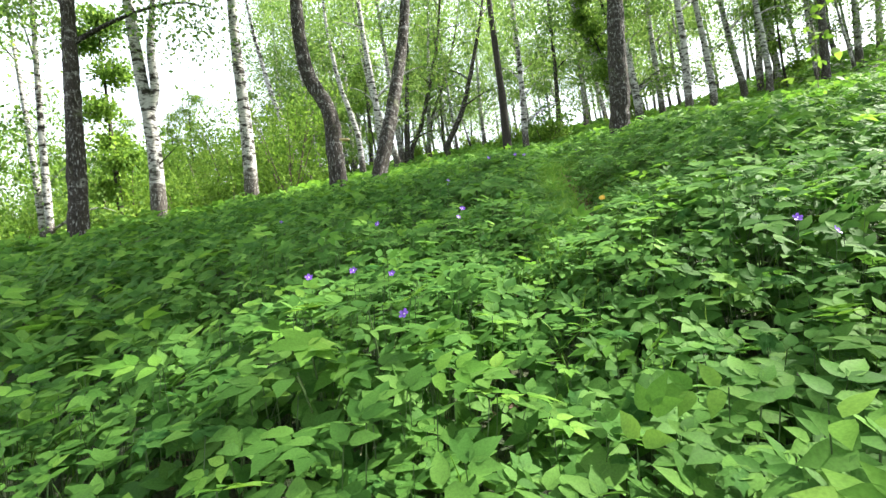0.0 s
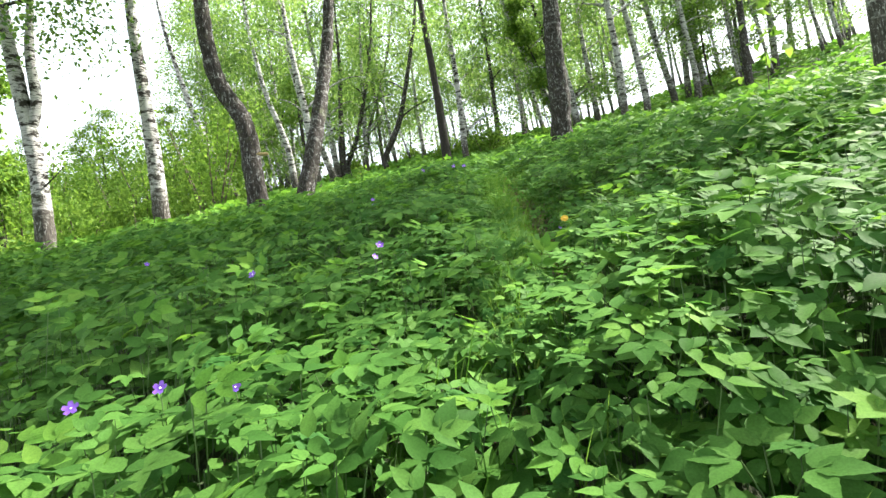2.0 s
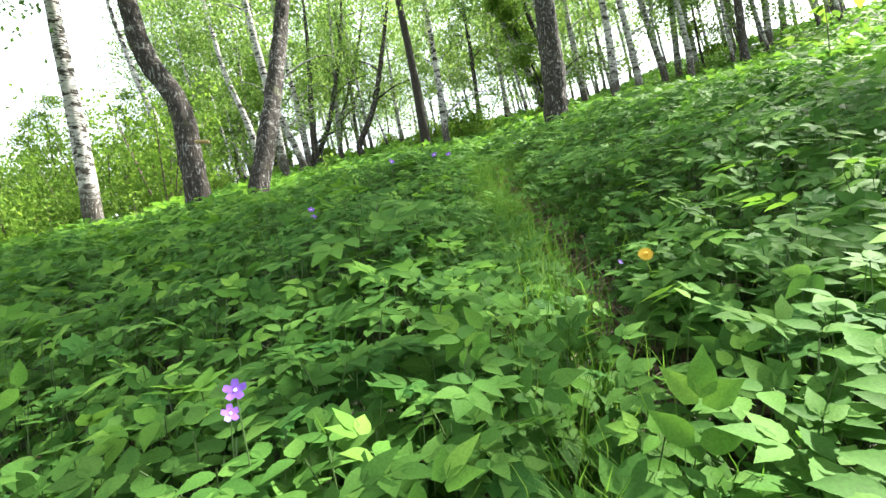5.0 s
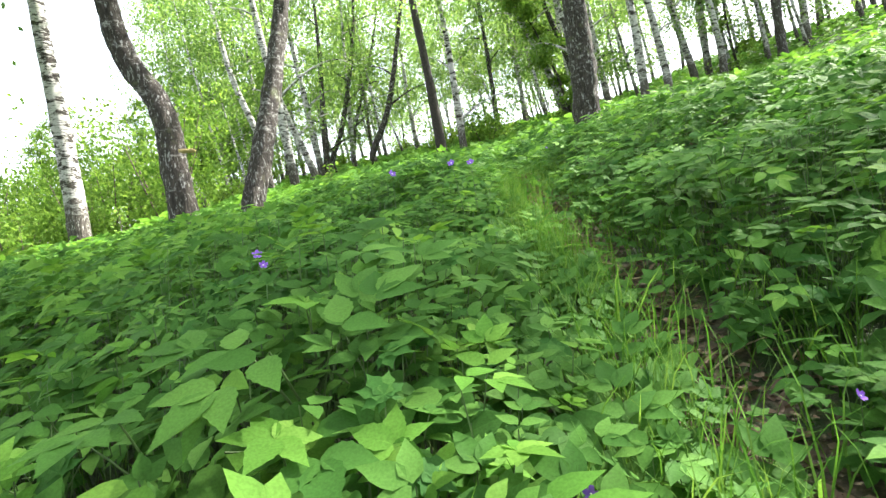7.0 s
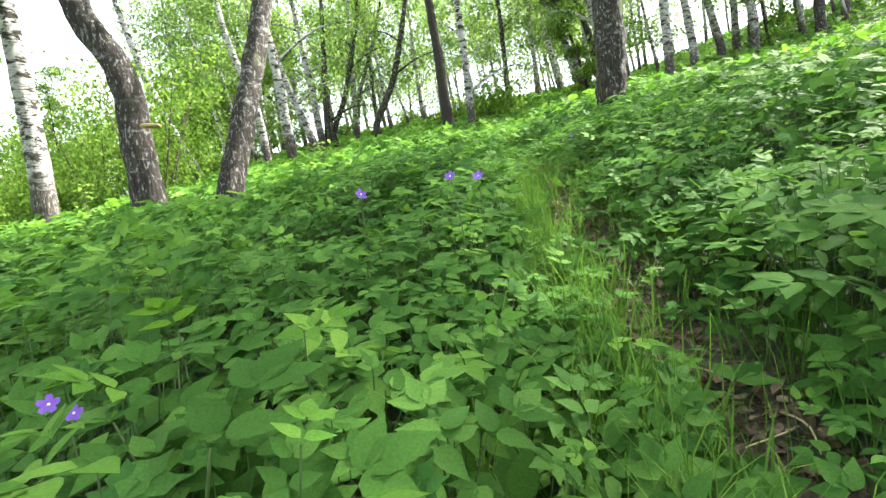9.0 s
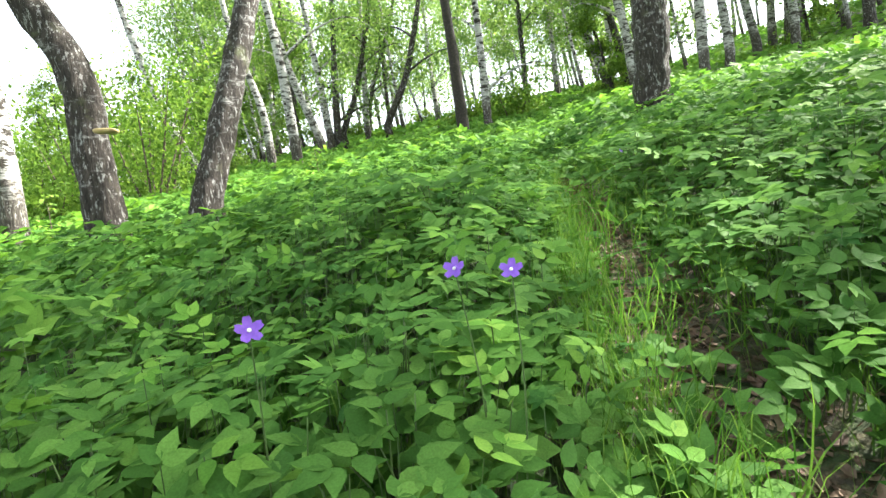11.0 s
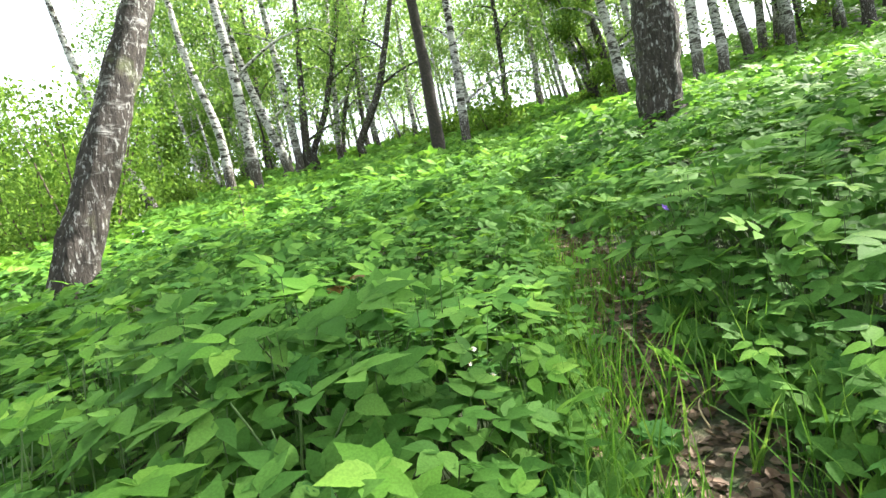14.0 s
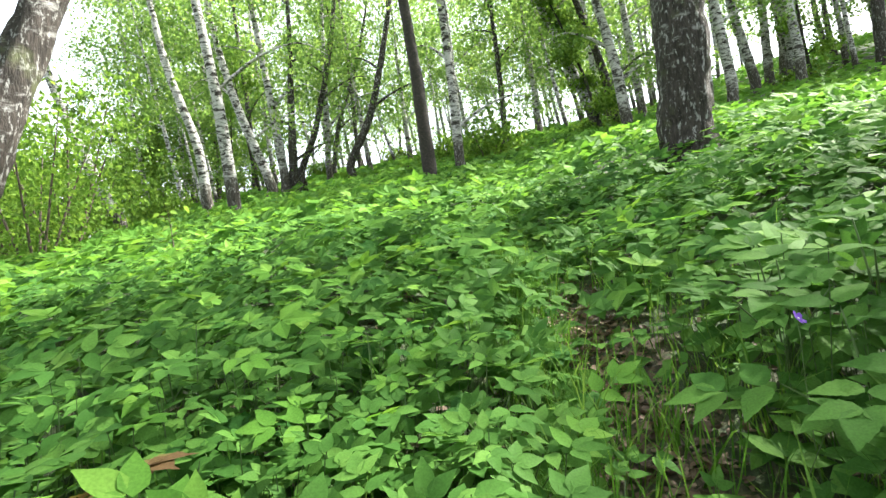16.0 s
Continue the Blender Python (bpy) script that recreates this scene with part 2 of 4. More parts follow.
M_LITTER = plain("dead_leaf", [(0.3, (0.05, 0.03, 0.018)), (0.5, (0.13, 0.085, 0.055)), (0.72, (0.28, 0.215, 0.155))], 9.0, 0.75, 0.3, 0.15)
M_STRAW = plain("dry_straw", [(0.3, (0.28, 0.22, 0.12)), (0.7, (0.5, 0.42, 0.26))], 20.0, 0.7)
M_PURPLE = plain("purple_petal", [(0.3, (0.16, 0.06, 0.5)), (0.7, (0.28, 0.12, 0.68))], 60.0, 0.55, 0.2, 0.3)
M_WHITE = plain("white_petal", [(0.3, (0.72, 0.74, 0.70)), (0.7, (0.86, 0.87, 0.84))], 60.0, 0.5, 0.2, 0.25)
M_YELLOW = plain("yellow_petal", [(0.3, (0.5, 0.3, 0.008)), (0.7, (0.62, 0.42, 0.012))], 60.0, 0.5, 0.2, 0.25)
M_HEART = plain("flower_heart", [(0.3, (0.5, 0.28, 0.02)), (0.7, (0.7, 0.45, 0.04))], 90.0, 0.7)
M_FUNGUS = plain("bracket_fungus", [(0.3, (0.38, 0.27, 0.12)), (0.7, (0.6, 0.47, 0.25))], 25.0, 0.7, 0.4)
M_GROUND = ground_material()

# ---- the ground ----
def ground_z(x, y):
    """Height of the slope: it climbs ahead and to the right, with a shelf along the trail, and tops out in a crest."""
    x, y = np.asarray(x, float) / 1.5, np.asarray(y, float) / 1.5
    u = x - 0.2 * y

    def line(v, xs, ys):
        return (np.interp(v - 0.35, xs, ys) + np.interp(v, xs, ys) + np.interp(v + 0.35, xs, ys)) / 3

    across = line(u, (-60, -25, -9, -4, -1, 0.5, 2.3, 6, 11, 16, 30, 70), (-11.0, -4.82, -1.11, -0.44, -0.06, 0.03, 0.54, 0.9, 1.89, 3.55, 6.05, 9.0))
    along = line(y, (-60, -3, 8, 18, 35, 45, 60, 120), (-9, -0.72, 1.91, 3.9, 7.95, 8.95, 9.5, 2.0))
    small = 0.02 * np.sin(x * 2.1 + 1.3 * np.sin(y * 1.7)) + 0.02 * np.sin(y * 2.6 + x)
    return 1.5 * (along + across - 0.765 + small) + 0.80


def trail_x(y):
    """The trodden trail's middle."""
    return 0.2 * y + 0.50 + 0.06 * np.sin(y * 1.1)


def from_trail(x, y):
    """Metres from the trail, which is grown over before y = 4.5 and after y = 20."""
    return np.abs(x - trail_x(y)) + 0.03 * np.maximum(0, 9 - y) + 0.3 * np.maximum(0, 4.8 - y) + 0.12 * np.maximum(0, y - 13)


def make_ground():
    def axis():
        near = np.arange(-8.0, 26.0, 0.22)
        left = -8.0 - np.cumsum(np.geomspace(0.2, 60, 40))
        right = 26.0 + np.cumsum(np.geomspace(0.2, 60, 40))
        return np.concatenate([left[::-1], near, right])

    xs, ys = axis(), axis()
    gx, gy = np.meshgrid(xs, ys)
    gz = ground_z(gx, gy)
    w = len(xs)
    i = np.arange((len(ys) - 1) * w).reshape(-1, w)[:, :-1].ravel()
    faces = np.stack([i, i + 1, i + 1 + w, i + w], 1)
    me = mesh_from("ground", np.stack([gx, gy, gz], -1).reshape(-1, 3), faces, True)
    att = me.attributes.new("grown", "FLOAT", "POINT")
    att.data.foreach_set("value", smooth01((from_trail(gx, gy).ravel() - 0.25) / 0.3).astype(np.float32) * 0.75)
    return tagged(part_mesh("ground", me, M_GROUND), "brown forest soil with old leaves on a green hillside", "ground", "", "structure")


make_ground()

# ---- trees ----
QUAD = (np.array([(0, 0, 0), (0.32, 0.45, 0.06), (0, 1, -0.05), (-0.32, 0.45, 0.06)]), np.array([(0, 1, 2, 3)]))


# leaves are left out along the sun's ray so a sunlit patch lands here
SUN_PATCH_GAP = np.array((0.82, 3.65, 0.95)), 0.75


def leaves_round(centres, count, spread_m, size, rng, droop=0.35, origin=(0, 0, 0)):
    """count leaves strewn round each centre, hanging a little; those round the sun's ray to the sunlit patch are left
    out.
    """
    way = np.array(sun_way)
    rel = centres + np.array(origin) - SUN_PATCH_GAP[0]
    aside = np.linalg.norm(rel - np.outer(rel @ way, way), axis=1)
    c = np.repeat(centres[aside > SUN_PATCH_GAP[1] + 1.9 * np.mean(spread_m)], count, 0)
    n = len(c)
    off = rng.normal(0, 1, (n, 3)) * spread_m
    off[:, 2] = off[:, 2] * 0.8 - np.abs(rng.normal(0, droop, n)) * np.mean(spread_m)
    t = turns(rng.uniform(0, 6.283, n), rng.normal(-0.45, 0.8, n), rng.normal(0, 0.8, n), size * rng.uniform(0.6, 1.3, n))
    return spread(QUAD, (t, c + off))


def grown_trunk(points, base_r, height, rng):
    """A line of (x, y, z, radius) rows from below the ground through the given places up to the height."""
    pts = [np.array(p, float) for p in points]
    low = pts[0]
    ground = float(ground_z(low[0], low[1]))
    rows = [np.array([low[0], low[1], min(ground, low[2]) - 0.25])]
    if low[2] - ground > 0.5:
        rows.append(np.array([low[0] + 0.02, low[1], 0.5 * (ground + low[2])]))
    rows += pts
    way = pts[-1] - pts[-2]
    way /= np.linalg.norm(way)
    while rows[-1][2] < ground + height:
        way = way * 0.8 + np.array([rng.normal(0, 0.08), rng.normal(0, 0.08), 1.0]) * 0.2
        way /= np.linalg.norm(way)
        rows.append(rows[-1] + way * 1.6)
    line = np.array(rows)
    up = np.clip((line[:, 2] - ground) / height, 0, 1)
    radius = base_r * (1.0 - up) ** 0.8 + 0.012
    radius *= 1 + 0.45 * np.exp(-np.maximum(line[:, 2] - ground, 0) / 0.22)
    return np.concatenate([line, radius[:, None]], 1), ground


def make_tree(kind, base_r, points, seed, height=15.0, leaf=0.085, per=16, airy=0.5, sides=14, ring=0.14, fork=False, crown_from=0.33, origin=None, limbs=7, wide=1.0, hang=0.35):
    rng = np.random.default_rng(seed)
    line, ground = grown_trunk(points, base_r, height, rng)
    base = np.array([line[0][0], line[0][1], ground]) if origin is None else np.array(origin)
    line[:, :3] -= base
    count = int(max(16, height / ring))
    fine = glide(line, count)
    fine[:, 3] = np.maximum(fine[:, 3], 0.01)
    names = {"birch": ("birch_tree", M_BIRCH), "fork": ("birch_tree", M_BIRCH), "old": ("old_birch_tree", M_OLD), "dark": ("dark_tree", M_DARK), "thin": ("young_tree", M_DARK)}
    name, bark = names[kind]
    tree = new(name)
    tree.location = base
    labels = {
        "birch_tree": "white-barked birch with black marks and light green crown",
        "old_birch_tree": "old birch with dark fissured grey bark on the slope",
        "dark_tree": "straight tree with nearly black bark and green crown",
        "young_tree": "thin young tree with dark stem and sparse leaves",
    }
    tagged(tree, labels[name], "tree")

    def bark_part(part_name, rows, n, rough, s):
        v, f = tube(rows[:, :3], rows[:, 3], n, rough, s)
        me = mesh_from(part_name, v, f, True)
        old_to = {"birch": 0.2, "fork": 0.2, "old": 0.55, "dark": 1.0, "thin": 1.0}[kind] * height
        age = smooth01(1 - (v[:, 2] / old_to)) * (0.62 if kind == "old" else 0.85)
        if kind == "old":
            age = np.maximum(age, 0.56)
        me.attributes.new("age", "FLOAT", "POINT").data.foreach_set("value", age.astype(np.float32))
        return part_mesh(part_name, me, bark, tree)

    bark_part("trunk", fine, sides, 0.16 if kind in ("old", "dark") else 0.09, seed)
    tips = []
    if fork:
        k = int(count * 0.28)
        p = fine[k]
        arm = np.array([(*p[:3], p[3] * 0.8), (p[0] + 0.25, p[1], p[2] + 0.9, p[3] * 0.7), (p[0] + 0.2, p[1], p[2] + 2.6, p[3] * 0.6), (p[0] + 0.45, p[1] + 0.2, p[2] + 6.0, 0.03)])
        arm = glide(arm, 40)
        bark_part("limb", arm, 10, 0.09, seed + 5)
        tips.append(arm[26::3, :3])
        k = int(np.argmin(np.abs(fine[:, 2] + base[2] - 4.25)))
        p = fine[k, :3]
        dead = glide([(*p, 0.035), (p[0] + 0.45, p[1] - 0.25, p[2] + 0.22, 0.022), (p[0] + 1.0, p[1] - 0.4, p[2] + 0.62, 0.006)], 12)
        part_mesh("dead_branch", mesh_from("dead_branch", *tube(dead[:, :3], dead[:, 3], 6), True), M_DARK, tree, "bare black dead branch")
    limbs += 2 if kind == "thin" else 0
    for n in range(limbs):
        s = crown_from + (0.97 - crown_from) * (n + rng.uniform(0.1, 0.9)) / limbs
        p = fine[min(int(s * count), count - 1)]
        a = n * 2.4 + rng.uniform(-0.5, 0.5)
        reach = (1 - 0.6 * (s - crown_from) / (1 - crown_from)) * rng.uniform(1.8, 3.2) * (0.7 if kind == "thin" else 1.0) * wide * height / 15
        d = np.array([math.cos(a), math.sin(a), 0])
        rise = rng.uniform(0.35, 0.8)
        rows = np.array([(*(p[:3]), p[3] * 0.45), (*(p[:3] + d * reach * 0.4 + (0, 0, reach * rise * 0.5)), p[3] * 0.3), (*(p[:3] + d * reach * 0.8 + (0, 0, reach * rise * 0.75)), p[3] * 0.18), (*(p[:3] + d * reach * 1.1 + (0, 0, reach * rise * 0.6)), 0.006)])
        rows = glide(rows, 9)
        bark_part("limb", rows, 5, 0.0, seed)
        tips.append(rows[3:, :3])
        for _ in range(4):
            b = rows[rng.integers(3, 8), :3]
            aa = rng.uniform(0, 6.283)
            tips.append(b + np.array([(math.cos(aa) * q, math.sin(aa) * q, 0.15 * q - hang * q * q) for q in np.linspace(0.2, 1.1 * height / 15, 4)]))
    tips.append(fine[int(count * 0.8) :: max(1, int(0.4 / (height / count))), :3])
    centres = np.concatenate(tips)
    v, f = leaves_round(centres, per, airy * height / 15, leaf, rng, 0.35, base)
    part_mesh("crown", mesh_from("crown", v, f), M_BUSH_LEAF if kind == "thin" else M_BIRCH_LEAF, tree)
    return tree


TREES = (
    ("old", 0.248, ((-2.94, 14.80, 3.02), (-3.02, 14.80, 3.94), (-3.11, 14.80, 5.10), (-3.68, 14.80, 6.28), (-3.90, 14.80, 7.78), (-3.89, 14.80, 9.43))),
    ("old", 0.225, ((-1.85, 15.60, 3.22), (-1.70, 15.79, 3.95), (-1.55, 15.99, 4.69), (-1.25, 16.55, 6.38), (-1.00, 17.00, 8.00), (-0.80, 17.30, 10.00))),
    ("dark", 0.259, ((3.73, 27.30, 6.58), (3.55, 27.30, 9.64), (3.21, 27.30, 13.62), (3.03, 27.30, 16.07))),
    ("birch", 0.177, ((5.00, 28.80, 7.09), (4.92, 28.80, 10.38), (4.64, 28.80, 14.89), (4.55, 28.80, 16.83))),
    ("old", 0.321, ((6.12, 16.95, 4.87), (6.16, 16.93, 5.69), (6.14, 16.93, 6.57), (6.14, 16.92, 7.89))),
    ("birch", 0.251, ((12.03, 30.00, 8.30), (11.69, 30.00, 10.76), (10.93, 30.00, 14.15), (10.72, 30.00, 16.51))),
    ("birch", 0.248, ((-6.87, 18.50, 3.71), (-6.95, 18.50, 5.67), (-7.20, 18.50, 9.20), (-7.28, 18.50, 11.68))),
    ("fork", 0.237, ((-9.44, 17.00, 2.51), (-9.52, 17.00, 4.88), (-9.89, 17.00, 7.75), (-10.19, 17.00, 10.23))),
    ("old", 0.225, ((-9.31, 13.00, 1.81), (-9.28, 13.00, 4.06), (-9.30, 13.00, 6.97), (-9.31, 13.00, 8.71))),
    ("thin", 0.123, ((-12.60, 19.99, 2.75), (-12.81, 19.99, 5.66), (-13.04, 19.99, 8.80), (-13.20, 19.99, 11.04))),
    ("birch", 0.141, ((-13.87, 17.99, 1.80), (-14.02, 17.99, 5.52), (-14.10, 17.99, 8.94), (-14.16, 17.99, 11.76))),
    ("birch", 0.134, ((-15.68, 19.99, 1.97), (-15.99, 19.99, 5.38), (-16.42, 19.99, 9.20), (-16.74, 19.99, 11.67))),
    ("birch", 0.211, ((13.47, 27.00, 8.57), (13.37, 27.00, 11.14), (13.13, 27.00, 13.56), (12.98, 27.00, 15.38))),
    ("birch", 0.210, ((15.90, 29.01, 9.29), (15.50, 29.01, 12.16), (15.01, 29.00, 15.10))),
    ("birch", 0.201, ((19.79, 30.01, 10.61), (19.45, 30.01, 13.04), (19.05, 30.01, 15.74))),
    ("birch", 0.190, ((23.05, 34.01, 12.09), (22.65, 34.01, 14.62), (22.05, 34.01, 17.69))),
    ("birch", 0.290, ((-8.21, 32.02, 5.81), (-9.10, 32.10, 7.72), (-10.26, 32.20, 10.96), (-11.10, 32.26, 14.17))),
    ("birch", 0.351, ((-3.26, 29.97, 6.33), (-3.53, 29.97, 9.67), (-4.02, 29.99, 13.44), (-4.19, 29.99, 15.11))),
    ("birch", 0.257, ((-2.86, 34.45, 7.36), (-4.04, 34.54, 10.86), (-4.82, 34.60, 14.27), (-5.10, 34.61, 16.36))),
    ("birch", 0.245, ((-2.72, 37.24, 8.23), (-3.16, 37.25, 12.49), (-3.70, 37.26, 17.15), (-3.89, 37.27, 18.90))),
    ("old", 0.232, ((-2.26, 37.39, 8.34), (-2.10, 37.34, 11.88), (-1.89, 37.28, 15.35), (-1.84, 37.25, 18.26))),
    ("old", 0.217, ((0.70, 37.07, 8.49), (1.86, 36.92, 10.80), (2.56, 36.82, 13.21), (3.38, 36.70, 16.63))),
    ("old", 0.181, ((-1.98, 38.36, 8.55), (-1.20, 38.26, 10.29), (-0.60, 38.18, 12.36), (0.08, 38.08, 15.02))),
    ("birch", 0.187, ((-0.66, 39.22, 8.83), (-0.56, 39.19, 11.74), (-0.42, 39.14, 15.17), (-0.25, 39.09, 18.60))),
    ("birch", 0.288, ((12.24, 33.29, 8.78), (11.30, 33.37, 11.49), (10.12, 33.47, 14.49), (9.60, 33.51, 16.12))),
    ("old", 0.290, ((13.26, 33.28, 8.90), (12.71, 33.32, 11.67), (11.81, 33.39, 14.66), (11.46, 33.41, 16.01))),
    ("thin", 0.090, ((12.20, 32.80, 8.60), (11.69, 32.83, 10.76), (10.98, 32.89, 12.88), (10.45, 32.94, 14.21))),
    ("birch", 0.268, ((20.06, 32.93, 10.42), (19.61, 32.96, 12.29), (19.10, 33.00, 14.75))),
    ("birch", 0.290, ((23.53, 34.56, 11.42), (23.19, 34.58, 13.14), (22.75, 34.60, 15.79))),
    ("birch", 0.256, ((16.21, 36.37, 10.39), (15.93, 36.37, 13.01), (15.65, 36.38, 16.06))),
    ("birch", 0.201, ((4.31, 46.71, 10.87), (4.09, 46.70, 14.44), (3.96, 46.68, 18.48))),
    ("old", 0.171, ((-0.88, 45.27, 9.99), (-0.35, 45.19, 12.69), (0.63, 45.06, 15.27), (1.68, 44.91, 18.60))),
    ("old", 0.3, ((22.04, 28.56, 10.75), (22.01, 28.57, 12.36), (21.99, 28.57, 13.83))),
    ("birch", 0.3, ((26.88, 32.05, 12.50), (26.83, 32.06, 14.80), (26.71, 32.07, 16.50))),
    ("birch", 0.286, ((22.21, 34.58, 11.98), (22.19, 34.58, 14.68), (22.11, 34.59, 16.85))),
    ("birch", 0.341, ((31.38, 35.58, 14.47), (31.39, 35.58, 17.53), (31.21, 35.60, 19.08))),
    ("birch", 0.201, ((-4.79, 31.81, 6.42), (-5.06, 31.97, 8.65), (-6.02, 32.24, 11.71), (-6.46, 32.42, 13.90))),
)
for n, (kind, base_r, places) in enumerate(TREES):
    near = math.hypot(places[0][0] - 1, places[0][1] - 5)
    hero = near < 16.5
    base_r = min(base_r, 0.34 if hero else 0.23)
    tall = {"thin": 8.0, "dark": 17.0}.get(kind, 14.0 + (n * 37 % 5))
    make_tree(kind, base_r, places, 100 + n, tall, 0.12 if hero else 0.17, 46 if hero else (44 if kind == "thin" else 17), 0.58 if hero else 0.5, 26 if hero else 10, 0.065 if hero else 0.25, kind == "fork", (0.36 if places[0][0] < -9 and kind != "fork" else 0.5) if hero else 0.78 if places[0][0] in (-8.21, -4.79) else {"thin": 0.14, "dark": 0.5}.get(kind, 0.27), None, 11 if hero else 9, 1.45 if hero else 1.1, 0.6)

# the wood behind: a few grown trees, each copied to many places
wood = np.random.default_rng(5)


def standing(kind, seed, height, r, lean, bend, **more):
    pts = [(0, 0, 0.3), (lean * 2, bend, 2.5), (lean * 4.5, bend * 0.5, 5.5)]
    t = make_tree(kind, r, [(x + 400, y, z + float(ground_z(400, 0))) for x, y, z in pts], seed, height, origin=(400, 0, float(ground_z(400, 0))), **more)
    return t


SORTS = [
    standing("birch", 301, 15, 0.13, -0.10, 0.1, leaf=0.21, per=12, sides=8, ring=0.4, crown_from=0.22, limbs=10, hang=0.8),
    standing("birch", 302, 17, 0.16, -0.05, -0.2, leaf=0.21, per=12, sides=8, ring=0.4, crown_from=0.26, limbs=10, hang=0.8),
    standing("birch", 303, 13, 0.11, -0.16, 0.0, leaf=0.21, per=12, sides=8, ring=0.4, crown_from=0.2, limbs=9, hang=0.8),
    standing("old", 304, 16, 0.17, 0.06, 0.2, leaf=0.21, per=12, sides=8, ring=0.4, crown_from=0.25, limbs=10, hang=0.8),
    standing("thin", 305, 8, 0.07, -0.04, 0.1, leaf=0.18, per=14, sides=6, ring=0.4, crown_from=0.12),
    standing("thin", 306, 12, 0.12, -0.04, 0.1, leaf=0.17, per=30, airy=0.42, sides=6, ring=0.4, crown_from=0.1),
]


def bush(seed, height, wide):
    """A broadleaf bush: several stems and a crown from near the ground up."""
    rng = np.random.default_rng(seed)
    b = new("bush")
    tagged(b, "bright green broadleaf bush below the birches", "bush", "bushes of the wood")
    centres = []
    for n in range(5):
        a = n * 1.26 + rng.uniform(-0.4, 0.4)
        d = np.array([math.cos(a), math.sin(a)]) * wide * 0.5
        rows = glide([(d[0] * 0.1, d[1] * 0.1, -0.15, 0.05), (d[0] * 0.5, d[1] * 0.5, height * 0.4, 0.035), (d[0], d[1], height * rng.uniform(0.75, 1.0), 0.008)], 10)
        v, f = tube(rows[:, :3], rows[:, 3], 5)
        part_mesh("stem", mesh_from("stem", v, f, True), M_TWIG, b)
        for p in rows[2:, :3]:
            for _ in range(5):
                centres.append(p + rng.normal(0, 1, 3) * (wide * 0.24, wide * 0.24, height * 0.08))
    v, f = leaves_round(np.array(centres), 14, 0.26 * wide / 2.5, 0.18, rng)
    part_mesh("crown", mesh_from("crown", v, f), M_BUSH_LEAF, b)
    return b


BUSHES = [bush(401, 3.2, 2.6), bush(402, 5.5, 3.6), bush(403, 1.6, 1.8)]
for n, b in enumerate(BUSHES):
    b.location = (400 + 8 * n, 20, float(ground_z(400 + 8 * n, 20)))
for n, t in enumerate(SORTS):
    tagged(t, "", "", "birches of the wood")

taken = [(p[0][0], p[0][1]) for _, _, p in TREES]


def free_place(x, y, gap):
    return all((x - a) ** 2 + (y - b) ** 2 > gap * gap for a, b in taken)


def plant_wood(count, lo, hi, a0, a1, gap, sorts, weights, size=1.0):
    """count copies in the sector from a0 to a1 degrees (right of straight ahead) and lo to hi metres off."""
    made = tries = 0
    while made < count and tries < count * 30:
        tries += 1
        a, r = math.radians(wood.uniform(a0, a1)), math.sqrt(wood.uniform(lo * lo, hi * hi))
        x, y = 1 + r * math.sin(a), 5 + r * math.cos(a)
        if not free_place(x, y, gap):
            continue
        taken.append((x, y))
        sort = sorts[wood.choice(len(sorts), p=weights)]
        s = wood.uniform(0.8, 1.2) * size
        lean = pose(x, y, float(ground_z(x, y)), wood.normal(0, 2.5), wood.normal(-3, 2.5), wood.uniform(-25, 25)) @ Matrix.Diagonal((s, s, s, 1))
        copy_thing(sort, lean)
        made += 1


plant_wood(86, 34, 64, -12, 52, 1.6, SORTS[:5], [0.3, 0.25, 0.3, 0.1, 0.05])
plant_wood(8, 30, 62, -62, -42, 2.0, SORTS[:5], [0.3, 0.2, 0.2, 0.1, 0.2])
plant_wood(20, 36, 62, -16, -10, 1.8, SORTS[:5], [0.25, 0.2, 0.25, 0.1, 0.2])
plant_wood(34, 42, 66, -62, -14, 2.0, SORTS[5:], [1.0], 0.72)
# unseen birches added beside and behind the path, mostly to cast shade on the slope
for n, (x, y, tall) in enumerate(((13.0, 12.6, 22), (10.8, 8.2, 20), (9.0, 3.0, 18), (17.5, 15.3, 23), (15.6, 9.4, 21), (19.8, 17.6, 24), (7.0, -3.6, 16), (2.6, -6.6, 15), (-5.5, -6.0, 16), (12.5, -6.0, 16), (-12.8, 12.2, 16), (-7.9, 8.1, 17))):
    g = float(ground_z(x, y))
    make_tree("birch", 0.2, [(x, y, g + 0.3), (x - 0.15, y, g + 3.0), (x - 0.4, y + 0.1, g + 6.0)], 500 + n, tall, 0.25, 26, 0.62, 10, 0.3, False, 0.45, None, 12, 1.5)
    taken.append((x, y))
for n, (x, y, tall) in enumerate(((-14.0, 48.0, 21), (-16.0, 55.0, 22), (-12.0, 51.0, 21))):
    g = float(ground_z(x, y))
    make_tree("birch", 0.2, [(x, y, g + 0.3), (x - 0.15, y, g + 3.0), (x - 0.5, y + 0.1, g + 6.0)], 520 + n, tall, 0.2, 34, 0.5, 10, 0.3, False, 0.22, None, 12, 1.0, 1.3)
    taken.append((x, y))
plant_wood(46, 19, 60, -62, -20, 2.0, BUSHES, [0.4, 0.4, 0.2])
plant_wood(8, 28, 50, -20, 14, 2.0, BUSHES, [0.1, 0.0, 0.9])


